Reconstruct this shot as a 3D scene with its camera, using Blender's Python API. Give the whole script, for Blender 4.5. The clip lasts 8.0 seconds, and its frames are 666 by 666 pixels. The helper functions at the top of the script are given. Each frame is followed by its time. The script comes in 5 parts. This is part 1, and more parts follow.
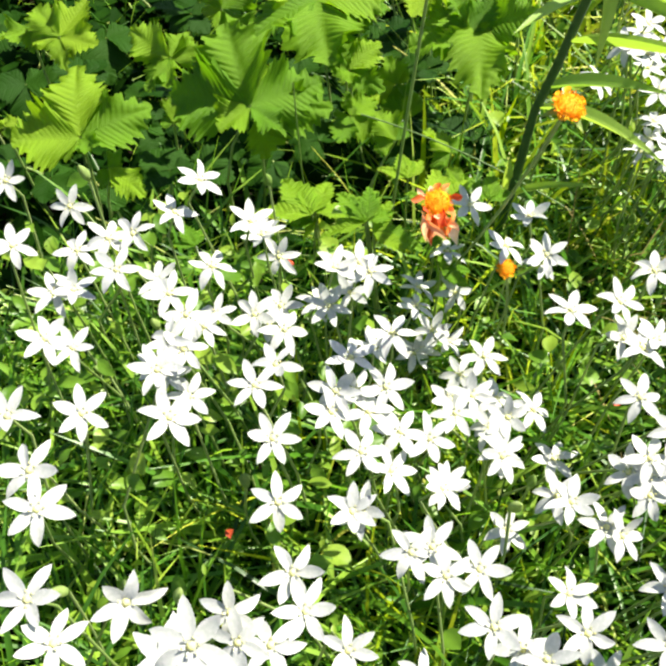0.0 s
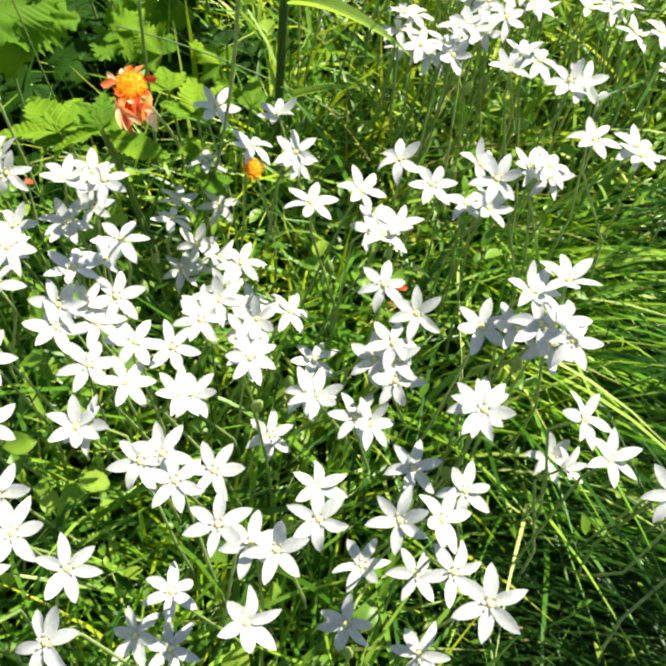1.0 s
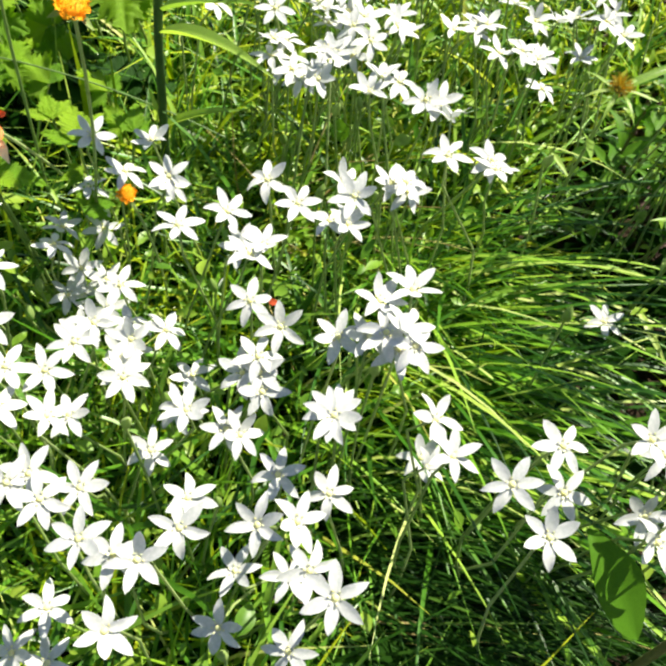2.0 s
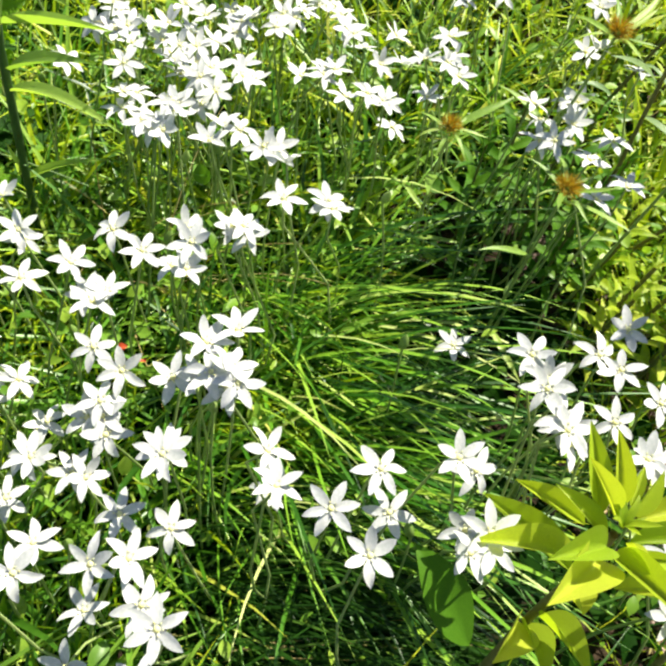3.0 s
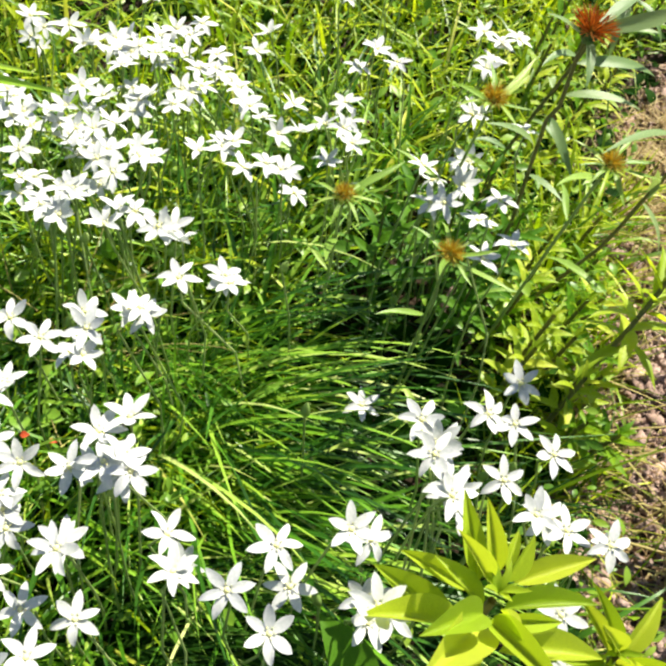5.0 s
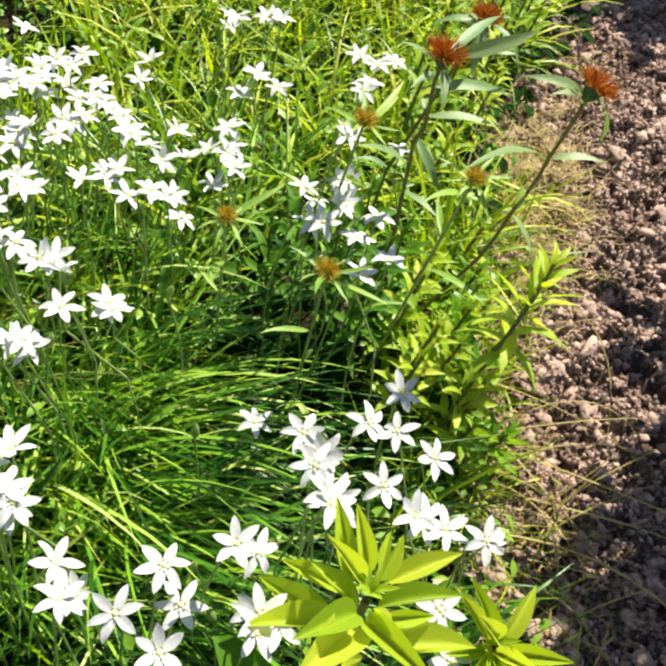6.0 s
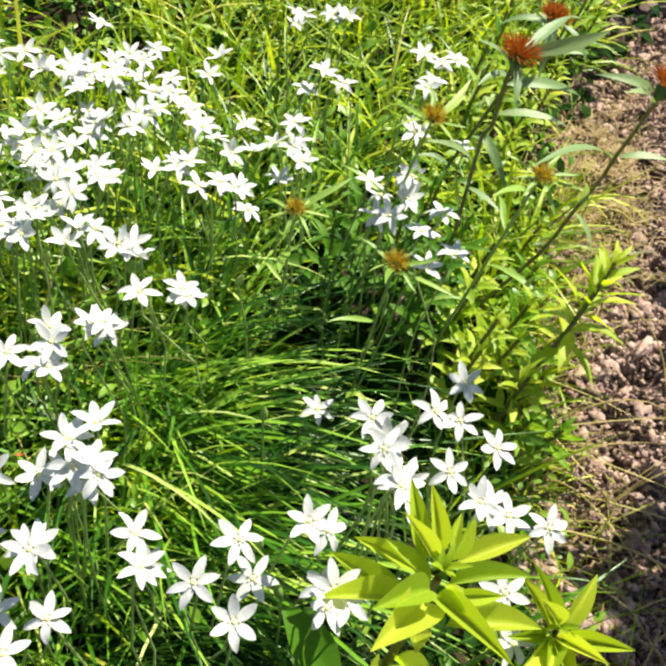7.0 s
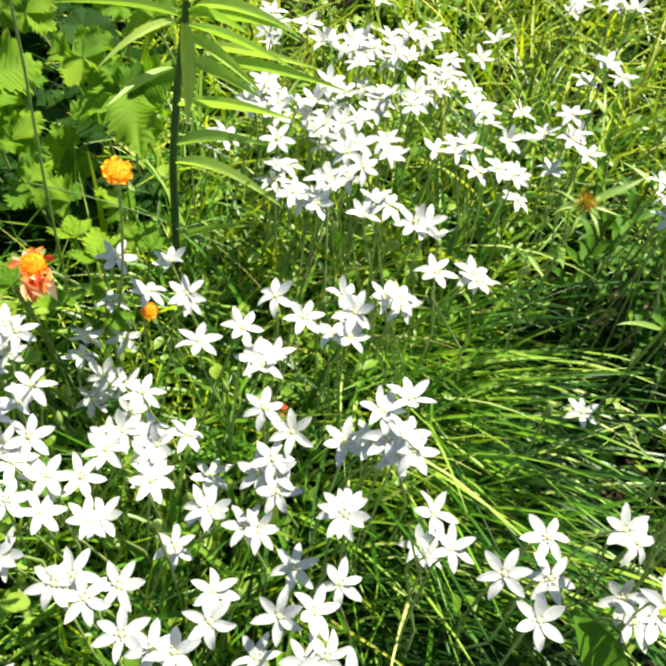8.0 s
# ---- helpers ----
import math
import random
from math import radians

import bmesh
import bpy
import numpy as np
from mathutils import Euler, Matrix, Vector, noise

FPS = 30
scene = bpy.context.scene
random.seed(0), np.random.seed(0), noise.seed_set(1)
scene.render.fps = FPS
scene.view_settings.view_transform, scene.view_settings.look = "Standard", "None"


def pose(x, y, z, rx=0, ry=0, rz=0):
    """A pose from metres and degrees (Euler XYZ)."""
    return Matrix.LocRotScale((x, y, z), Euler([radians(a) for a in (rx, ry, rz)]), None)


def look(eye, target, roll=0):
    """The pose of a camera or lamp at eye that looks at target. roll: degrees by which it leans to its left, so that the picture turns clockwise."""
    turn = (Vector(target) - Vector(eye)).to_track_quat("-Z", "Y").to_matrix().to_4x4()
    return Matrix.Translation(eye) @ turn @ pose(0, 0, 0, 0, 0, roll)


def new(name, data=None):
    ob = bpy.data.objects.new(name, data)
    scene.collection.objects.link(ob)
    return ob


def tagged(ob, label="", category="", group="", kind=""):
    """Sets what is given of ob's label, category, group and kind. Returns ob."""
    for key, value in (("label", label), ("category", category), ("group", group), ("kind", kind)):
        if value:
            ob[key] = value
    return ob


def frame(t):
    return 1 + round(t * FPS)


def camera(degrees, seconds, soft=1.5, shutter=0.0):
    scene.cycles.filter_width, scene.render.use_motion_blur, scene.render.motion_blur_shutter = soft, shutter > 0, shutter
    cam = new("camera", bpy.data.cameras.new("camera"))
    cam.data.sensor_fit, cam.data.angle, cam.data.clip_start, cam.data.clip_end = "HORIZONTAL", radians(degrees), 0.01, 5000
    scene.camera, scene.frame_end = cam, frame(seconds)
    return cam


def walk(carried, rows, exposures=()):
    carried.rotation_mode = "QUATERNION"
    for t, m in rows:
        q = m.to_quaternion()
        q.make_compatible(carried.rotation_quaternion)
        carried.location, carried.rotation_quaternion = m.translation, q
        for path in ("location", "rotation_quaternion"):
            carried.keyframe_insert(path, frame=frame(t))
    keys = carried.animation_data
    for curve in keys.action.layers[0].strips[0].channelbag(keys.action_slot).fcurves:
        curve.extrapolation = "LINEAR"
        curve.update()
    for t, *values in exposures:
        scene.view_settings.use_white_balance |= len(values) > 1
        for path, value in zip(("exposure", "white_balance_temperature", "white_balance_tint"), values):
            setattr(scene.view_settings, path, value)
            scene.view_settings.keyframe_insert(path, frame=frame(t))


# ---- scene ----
cam = camera(44.6, 8.0, soft=2.9)
PATH = [
    (0, (0.3944, 0.2434, 0.7351), (0.2939, 0.8095, -0.0830), -1.49),
    (0.2, (0.4139, 0.2424, 0.7140), (0.3414, 0.7924, -0.1179), -1.10),
    (0.5, (0.4432, 0.2420, 0.6951), (0.4163, 0.7812, -0.1466), 1.43),
    (0.7, (0.4601, 0.2376, 0.6900), (0.4781, 0.7794, -0.1503), 4.86),
    (1, (0.4952, 0.2350, 0.6941), (0.5337, 0.7707, -0.1494), 5.07),
    (1.2, (0.5108, 0.2328, 0.6981), (0.5668, 0.7742, -0.1408), 5.87),
    (1.5, (0.5258, 0.2297, 0.7059), (0.6010, 0.7770, -0.1276), 6.99),
    (1.7, (0.5347, 0.2257, 0.7093), (0.6200, 0.7734, -0.1230), 7.33),
    (2.8, (0.6091, 0.2070, 0.7475), (0.7421, 0.7661, -0.0708), 7.58),
    (3, (0.6241, 0.2022, 0.7529), (0.7846, 0.7681, -0.0558), 8.92),
    (3.2, (0.6373, 0.1971, 0.7609), (0.8181, 0.7636, -0.0430), 9.52),
    (3.5, (0.6509, 0.1898, 0.7655), (0.8559, 0.7528, -0.0352), 10.30),
    (3.7, (0.6570, 0.1871, 0.7703), (0.8744, 0.7499, -0.0272), 10.34),
    (4, (0.6565, 0.1906, 0.7697), (0.8819, 0.7485, -0.0291), 10.98),
    (4.2, (0.6589, 0.1947, 0.7638), (0.8762, 0.7503, -0.0388), 9.92),
    (4.5, (0.6589, 0.2022, 0.7653), (0.8684, 0.7584, -0.0388), 8.99),
    (4.7, (0.6638, 0.2079, 0.7741), (0.8677, 0.7783, -0.0214), 8.40),
    (5.8, (0.6842, 0.1950, 0.7997), (0.9746, 0.7858, 0.0469), 11.33),
    (6, (0.6948, 0.1877, 0.8052), (1.0032, 0.7666, 0.0504), 11.61),
    (6.2, (0.6996, 0.1802, 0.8061), (1.0185, 0.7552, 0.0527), 11.81),
    (6.5, (0.6945, 0.1725, 0.8122), (1.0051, 0.7467, 0.0547), 11.14),
    (6.7, (0.6820, 0.1749, 0.8151), (0.9739, 0.7603, 0.0587), 10.20),
    (7, (0.6641, 0.1784, 0.8110), (0.9297, 0.7701, 0.0499), 10.16),
    (7.2, (0.6483, 0.1863, 0.8089), (0.8893, 0.7882, 0.0475), 9.33),
    (7.5, (0.6110, 0.1967, 0.8050), (0.8041, 0.8050, 0.0350), 8.01),
    (7.7, (0.5824, 0.2022, 0.7948), (0.7357, 0.8112, 0.0165), 6.82),
    (8, (0.5313, 0.2082, 0.7904), (0.6453, 0.8180, 0.0061), 6.58),
]
walk(cam, [(t, look(eye, target, roll)) for t, eye, target, roll in PATH], exposures=[(0, 1.05), (1, 1.01), (1.5, 0.97), (3, 0.99), (4, 1.05), (4.7, 1.03), (6.5, 1.01), (8, 1.05)])

# ---------------------------------------------------------------- light
SUN_TO = Vector((0.60, 0.42, 1.05)).normalized()
world = bpy.data.worlds.new("sky")
scene.world = world
world.use_nodes = True
wn, wl = world.node_tree.nodes, world.node_tree.links
sky = wn.new("ShaderNodeTexSky")
sky.sky_type = "NISHITA"
sky.sun_disc = False
sky.sun_elevation = math.asin(SUN_TO.z)
sky.sun_rotation = math.atan2(SUN_TO.x, SUN_TO.y)
wl.new(sky.outputs[0], wn["Background"].inputs[0])
wn["Background"].inputs[1].default_value = 0.066
sun_data = bpy.data.lights.new("sun", "SUN")
sun_data.energy, sun_data.angle, sun_data.color = 5.6, radians(0.53), (1.0, 0.95, 0.79)
sun = new("sun", sun_data)
sun.matrix_world = look((3, 2, 5), Vector((3, 2, 5)) - SUN_TO)

# ---------------------------------------------------------------- materials


def nodes_of(name):
    m = bpy.data.materials.new(name)
    m.use_nodes = True
    return m, m.node_tree.nodes, m.node_tree.links, m.node_tree.nodes["Principled BSDF"]


def ramp(n, l, source, stops):
    r = n.new("ShaderNodeValToRGB")
    els = r.color_ramp.elements
    while len(els) < len(stops):
        els.new(0.5)
    for e, (p, c) in zip(els, stops):
        e.position, e.color = p, (*c, 1)
    l.new(source, r.inputs[0])
    return r.outputs[0]


def noise_tex(n, l, scale, detail=4, rough=0.55):
    co = n.new("ShaderNodeTexCoord")
    t = n.new("ShaderNodeTexNoise")
    t.inputs["Scale"].default_value, t.inputs["Detail"].default_value, t.inputs["Roughness"].default_value = scale, detail, rough
    l.new(co.outputs["Object"], t.inputs["Vector"])
    return t.outputs["Fac"]


def leafy(name, stops, glow=0.4, rough=0.45, scale=120, island=True, tint=(1.0, 1.0, 0.55), bump=0.15, spec=0.4):
    """A thin green surface that lets some of the sun through. The stops are its range of colours."""
    m, n, l, p = nodes_of(name)
    if island:
        g = n.new("ShaderNodeNewGeometry")
        pick = g.outputs["Random Per Island"]
    else:
        g = n.new("ShaderNodeObjectInfo")
        pick = g.outputs["Random"]
    base = ramp(n, l, pick, stops)
    spots = noise_tex(n, l, scale)
    dark = n.new("ShaderNodeMix")
    dark.data_type, dark.blend_type = "RGBA", "MULTIPLY"
    dark.inputs[0].default_value = 0.55
    l.new(base, dark.inputs[6])
    l.new(ramp(n, l, spots, [(0.3, (0.62, 0.68, 0.55)), (0.65, (1.12, 1.06, 1.0))]), dark.inputs[7])
    colour = dark.outputs[2]
    l.new(colour, p.inputs["Base Color"])
    p.inputs["Roughness"].default_value = rough
    p.inputs["Specular IOR Level"].default_value = spec
    b = n.new("ShaderNodeBump")
    b.inputs["Strength"].default_value, b.inputs["Distance"].default_value = bump, 0.002
    l.new(spots, b.inputs["Height"])
    l.new(b.outputs[0], p.inputs["Normal"])
    tr = n.new("ShaderNodeBsdfTranslucent")
    warm = n.new("ShaderNodeMix")
    warm.data_type, warm.blend_type = "RGBA", "MULTIPLY"
    warm.inputs[0].default_value = 1.0
    warm.inputs[7].default_value = (tint[0] * 1.7, tint[1] * 1.7, tint[2] * 1.3, 1)
    l.new(colour, warm.inputs[6])
    l.new(warm.outputs[2], tr.inputs["Color"])
    mx = n.new("ShaderNodeMixShader")
    mx.inputs[0].default_value = glow
    l.new(p.outputs[0], mx.inputs[1])
    l.new(tr.outputs[0], mx.inputs[2])
    l.new(mx.outputs[0], n["Material Output"].inputs[0])
    return m


M_grass = leafy("meadow_grass", [(0.0, (0.018, 0.070, 0.004)), (0.35, (0.065, 0.195, 0.010)), (0.7, (0.19, 0.38, 0.018)), (0.9, (0.36, 0.52, 0.055)), (1.0, (0.52, 0.57, 0.18))], 0.34, 0.34, 60, spec=0.42)
# Yellower grass, its sunlit brightness partly put into the colour.
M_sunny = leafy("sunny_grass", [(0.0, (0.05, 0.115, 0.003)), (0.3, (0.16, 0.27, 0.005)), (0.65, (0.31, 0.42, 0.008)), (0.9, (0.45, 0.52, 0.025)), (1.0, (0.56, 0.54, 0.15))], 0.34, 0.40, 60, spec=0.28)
M_tuft = leafy("tussock_grass", [(0.0, (0.007, 0.036, 0.002)), (0.38, (0.036, 0.135, 0.008)), (0.68, (0.145, 0.34, 0.018)), (0.88, (0.35, 0.53, 0.06)), (1.0, (0.57, 0.64, 0.24))], 0.27, 0.40, 60, spec=0.4)
# Dark grass; in the hollow and the lee this puts shade into the colour.
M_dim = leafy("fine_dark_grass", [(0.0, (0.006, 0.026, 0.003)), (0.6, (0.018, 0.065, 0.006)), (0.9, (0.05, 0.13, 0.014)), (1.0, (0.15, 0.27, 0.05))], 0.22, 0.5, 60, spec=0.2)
M_straw = leafy("straw", [(0.0, (0.32, 0.24, 0.08)), (0.6, (0.46, 0.38, 0.17)), (1.0, (0.34, 0.36, 0.10))], 0.25, 0.65, 90, tint=(1, 0.9, 0.6), spec=0.15)
M_bulb = leafy("bulb_leaf", [(0.0, (0.022, 0.080, 0.008)), (0.55, (0.09, 0.24, 0.018)), (1.0, (0.30, 0.47, 0.06))], 0.33, 0.36, 70, spec=0.42)
M_lobed = leafy("crinkled_leaf", [(0.0, (0.10, 0.24, 0.008)), (0.5, (0.165, 0.32, 0.010)), (1.0, (0.25, 0.40, 0.014))], 0.36, 0.48, 110, island=False, bump=0.5, spec=0.25)
# Leaf darkened in colour for shade under the crinkled leaves; the bushes share it.
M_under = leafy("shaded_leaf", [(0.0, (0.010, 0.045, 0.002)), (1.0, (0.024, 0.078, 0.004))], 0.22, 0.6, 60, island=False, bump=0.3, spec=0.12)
# Near-black leaf colour that stands in for shade down between the plants.
M_low = leafy("gap_shade_leaf", [(0.0, (0.005, 0.026, 0.001)), (1.0, (0.013, 0.048, 0.002))], 0.22, 0.7, 60, bump=0.3, spec=0.05)
M_lime = leafy("lime_leaf", [(0.0, (0.25, 0.37, 0.022)), (0.6, (0.39, 0.49, 0.030)), (1.0, (0.52, 0.58, 0.06))], 0.42, 0.38, 60, island=False, spec=0.35, bump=0.3)
M_fresh = leafy("fresh_leaf", [(0.0, (0.10, 0.24, 0.010)), (0.6, (0.19, 0.33, 0.014)), (1.0, (0.32, 0.43, 0.022))], 0.42, 0.45, 80, island=False, spec=0.22)
M_limedark = leafy("green_leaf", [(0.0, (0.05, 0.15, 0.008)), (1.0, (0.09, 0.21, 0.012))], 0.35, 0.5, 80, island=False, spec=0.15)
M_lance = leafy("lance_leaf", [(0.0, (0.20, 0.34, 0.060)), (0.6, (0.30, 0.45, 0.09)), (1.0, (0.42, 0.54, 0.14))], 0.40, 0.36, 80, island=False, spec=0.4)
M_grey = leafy("grey_green_leaf", [(0.0, (0.11, 0.20, 0.06)), (1.0, (0.27, 0.36, 0.16))], 0.25, 0.42, 120, island=False, tint=(1, 1, 0.6))
M_weed = leafy("small_leaf", [(0.0, (0.08, 0.19, 0.015)), (0.5, (0.17, 0.32, 0.03)), (1.0, (0.30, 0.43, 0.05))], 0.4, 0.40, 90)
M_stem = leafy("flower_stem", [(0.0, (0.22, 0.33, 0.09)), (1.0, (0.38, 0.47, 0.19))], 0.15, 0.45, 90, island=False, spec=0.25)
M_bud = leafy("bud_green", [(0.0, (0.17, 0.28, 0.06)), (1.0, (0.34, 0.44, 0.16))], 0.25, 0.5, 250, island=False, spec=0.2)
M_petal = leafy("white_petal", [(0.0, (0.60, 0.61, 0.65)), (1.0, (0.73, 0.73, 0.745))], 0.26, 0.5, 300, island=False, tint=(0.54, 0.57, 0.72), bump=0.12, spec=0.25)
M_centre = leafy("yellow_centre", [(0.0, (0.80, 0.74, 0.22)), (0.35, (0.84, 0.80, 0.42)), (1.0, (0.80, 0.82, 0.55))], 0.2, 0.6, 600, island=True, spec=0.15)
M_orange = leafy("orange_floret", [(0.0, (0.85, 0.30, 0.010)), (0.5, (0.95, 0.43, 0.015)), (1.0, (0.98, 0.56, 0.03))], 0.25, 0.6, 300, tint=(1, 0.8, 0.3), spec=0.15)
M_faded = leafy("faded_petal", [(0.0, (0.62, 0.07, 0.02)), (0.3, (0.80, 0.24, 0.05)), (0.55, (0.85, 0.45, 0.22)), (0.75, (0.86, 0.68, 0.48)), (1.0, (0.88, 0.80, 0.62))], 0.3, 0.6, 250, island=False, tint=(1, 0.7, 0.5))
M_scarlet = leafy("scarlet_petal", [(0.0, (0.38, 0.04, 0.014)), (1.0, (0.58, 0.10, 0.03))], 0.25, 0.5, 300, tint=(1, 0.4, 0.3))
M_rust = leafy("rust_bristle", [(0.0, (0.17, 0.045, 0.010)), (0.55, (0.36, 0.12, 0.018)), (1.0, (0.52, 0.25, 0.06))], 0.25, 0.6, 300, tint=(1, 0.6, 0.3), spec=0.15)
M_ochre = leafy("ochre_bristle", [(0.0, (0.33, 0.19, 0.02)), (0.5, (0.42, 0.30, 0.03)), (1.0, (0.42, 0.38, 0.05))], 0.25, 0.6, 300, tint=(1, 0.8, 0.4), spec=0.2)
M_redstem = leafy("brown_stem", [(0.0, (0.12, 0.13, 0.04)), (1.0, (0.19, 0.17, 0.06))], 0.05, 0.55, 150, island=False, spec=0.25)
M_darkstem = leafy("dark_stem", [(0.0, (0.045, 0.10, 0.028)), (1.0, (0.07, 0.13, 0.04))], 0.05, 0.5, 150, island=False, spec=0.25)

M_thatch = leafy("pale_dead_grass", [(0.0, (0.26, 0.19, 0.10)), (0.5, (0.42, 0.33, 0.18)), (1.0, (0.52, 0.43, 0.26))], 0.2, 0.75, 150, tint=(1, 0.9, 0.6), spec=0.1)
M_moss = leafy("dry_tan_moss", [(0.0, (0.15, 0.09, 0.045)), (0.45, (0.30, 0.21, 0.11)), (0.85, (0.46, 0.36, 0.19)), (1.0, (0.26, 0.30, 0.06))], 0.2, 0.75, 150, tint=(1, 0.9, 0.6), spec=0.1)


def earth(name, stops, island=False, rough=0.95):
    m, n, l, p = nodes_of(name)
    big, fine = noise_tex(n, l, 9, 6, 0.6), noise_tex(n, l, 160, 8, 0.7)
    a = ramp(n, l, big, stops)
    b = ramp(n, l, fine, [(0.3, (0.45, 0.42, 0.40)), (0.55, (1.0, 0.98, 0.95)), (0.8, (1.5, 1.42, 1.4))])
    mx = n.new("ShaderNodeMix")
    mx.data_type, mx.blend_type = "RGBA", "MULTIPLY"
    mx.inputs[0].default_value = 0.9
    l.new(a, mx.inputs[6])
    l.new(b, mx.inputs[7])
    out = mx.outputs[2]
    if island:
        g = n.new("ShaderNodeNewGeometry")
        c = ramp(n, l, g.outputs["Random Per Island"], [(0.0, (0.82, 0.80, 0.80)), (0.6, (1.0, 0.97, 0.95)), (1.0, (1.2, 1.14, 1.12))])
        mi = n.new("ShaderNodeMix")
        mi.data_type, mi.blend_type = "RGBA", "MULTIPLY"
        mi.inputs[0].default_value = 1.0
        l.new(out, mi.inputs[6])
        l.new(c, mi.inputs[7])
        out = mi.outputs[2]
    l.new(out, p.inputs["Base Color"])
    p.inputs["Roughness"].default_value = rough
    p.inputs["Specular IOR Level"].default_value = 0.15
    bp = n.new("ShaderNodeBump")
    bp.inputs["Strength"].default_value, bp.inputs["Distance"].default_value = 0.9, 0.004
    l.new(fine, bp.inputs["Height"])
    l.new(bp.outputs[0], p.inputs["Normal"])
    return m


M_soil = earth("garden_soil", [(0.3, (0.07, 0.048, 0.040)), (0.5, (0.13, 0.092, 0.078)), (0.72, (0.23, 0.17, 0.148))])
# Bed soil, darkened in colour to carry the shade under the plants.
M_bedsoil = earth("shade_dark_soil", [(0.3, (0.016, 0.011, 0.006)), (0.55, (0.032, 0.022, 0.013)), (0.75, (0.06, 0.042, 0.026))])
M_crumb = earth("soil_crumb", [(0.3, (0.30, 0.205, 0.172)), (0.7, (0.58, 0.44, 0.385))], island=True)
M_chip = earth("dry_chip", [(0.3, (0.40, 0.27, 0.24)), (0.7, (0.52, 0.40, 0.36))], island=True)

# ---------------------------------------------------------------- shaping


def mesh_of(name, verts, faces, mat, smooth=True):
    """A mesh from arrays; the faces are all triangles or all quads."""
    verts, faces = np.asarray(verts, float).reshape(-1, 3), np.asarray(faces, int)
    k = faces.shape[1]
    me = bpy.data.meshes.new(name)
    me.vertices.add(len(verts))
    me.vertices.foreach_set("co", verts.ravel())
    me.loops.add(faces.size)
    me.loops.foreach_set("vertex_index", faces.ravel())
    me.polygons.add(len(faces))
    me.polygons.foreach_set("loop_start", np.arange(0, faces.size, k))
    if smooth:
        me.polygons.foreach_set("use_smooth", np.ones(len(faces), bool))
    me.update(calc_edges=True)
    me.materials.append(mat)
    return me


def part(name, me, parent=None, label="", m=None):
    ob = new(name, me)
    if parent is not None:
        ob.parent = parent
    if m is not None:
        ob.matrix_basis = m
    if label:
        ob["label"] = label
    return ob


def thing(name, at, label, category, group="", kind=""):
    ob = new(name)
    ob.empty_display_size = 0.02
    ob.location = at
    return tagged(ob, label, category, group, kind)


def grid_quads(nu, nv):
    a = np.arange(nu * nv).reshape(nu, nv)
    return np.stack([a[:-1, :-1], a[1:, :-1], a[1:, 1:], a[:-1, 1:]], -1).reshape(-1, 4)


def joined(pieces):
    """Arrays of vertices and quads, laid into one."""
    vs, fs, k = [], [], 0
    for v, f in pieces:
        vs.append(v)
        fs.append(f + k)
        k += len(v)
    return np.concatenate(vs), np.concatenate(fs)


def leaf_arrays(length, width, peak=0.45, teeth=0, tooth=0.0, pleat=0.0, fold=0.25, curl=0.3, nu=12, nv=5, blunt=1.0, wave=0.0, seed=0):
    """A leaf along +y from the origin, its upper side up. peak: where it is widest; curl: how far it bends down."""
    r = random.Random(seed)
    s = np.linspace(0, 1, nu)[:, None]
    v = np.linspace(-1, 1, nv)[None, :]
    e = math.log(0.5) / math.log(peak)
    half = np.sin(np.pi * s**e) ** blunt * width / 2 + width * 0.012
    if teeth:
        saw = (s * teeth) % 1.0
        half = half * (1 + tooth * (saw - 0.5))
    x = v * half
    ang = curl * s
    y = length * np.where(abs(curl) > 1e-3, np.sin(ang) / (curl + 1e-9), s) + 0 * v
    z = -length * (1 - np.cos(ang)) / (curl + 1e-9) * np.ones_like(v) if abs(curl) > 1e-3 else 0 * x
    z = z + np.abs(v) * half * fold
    if pleat:
        z = z + pleat * (np.abs(((s - 0.24 * np.abs(v)) * max(teeth, 5)) % 1.0 - 0.5) - 0.25) * np.minimum(1, 0.25 + 1.2 * np.abs(v)) * np.minimum(1, half / (0.25 * width))
    if wave:
        z = z + wave * np.sin(s * 7 + r.uniform(0, 6)) * v * half
        x = x + wave * length * 0.25 * np.sin(s * 4 + r.uniform(0, 6))
    return np.stack([x, y, z], -1).reshape(-1, 3), grid_quads(nu, nv)


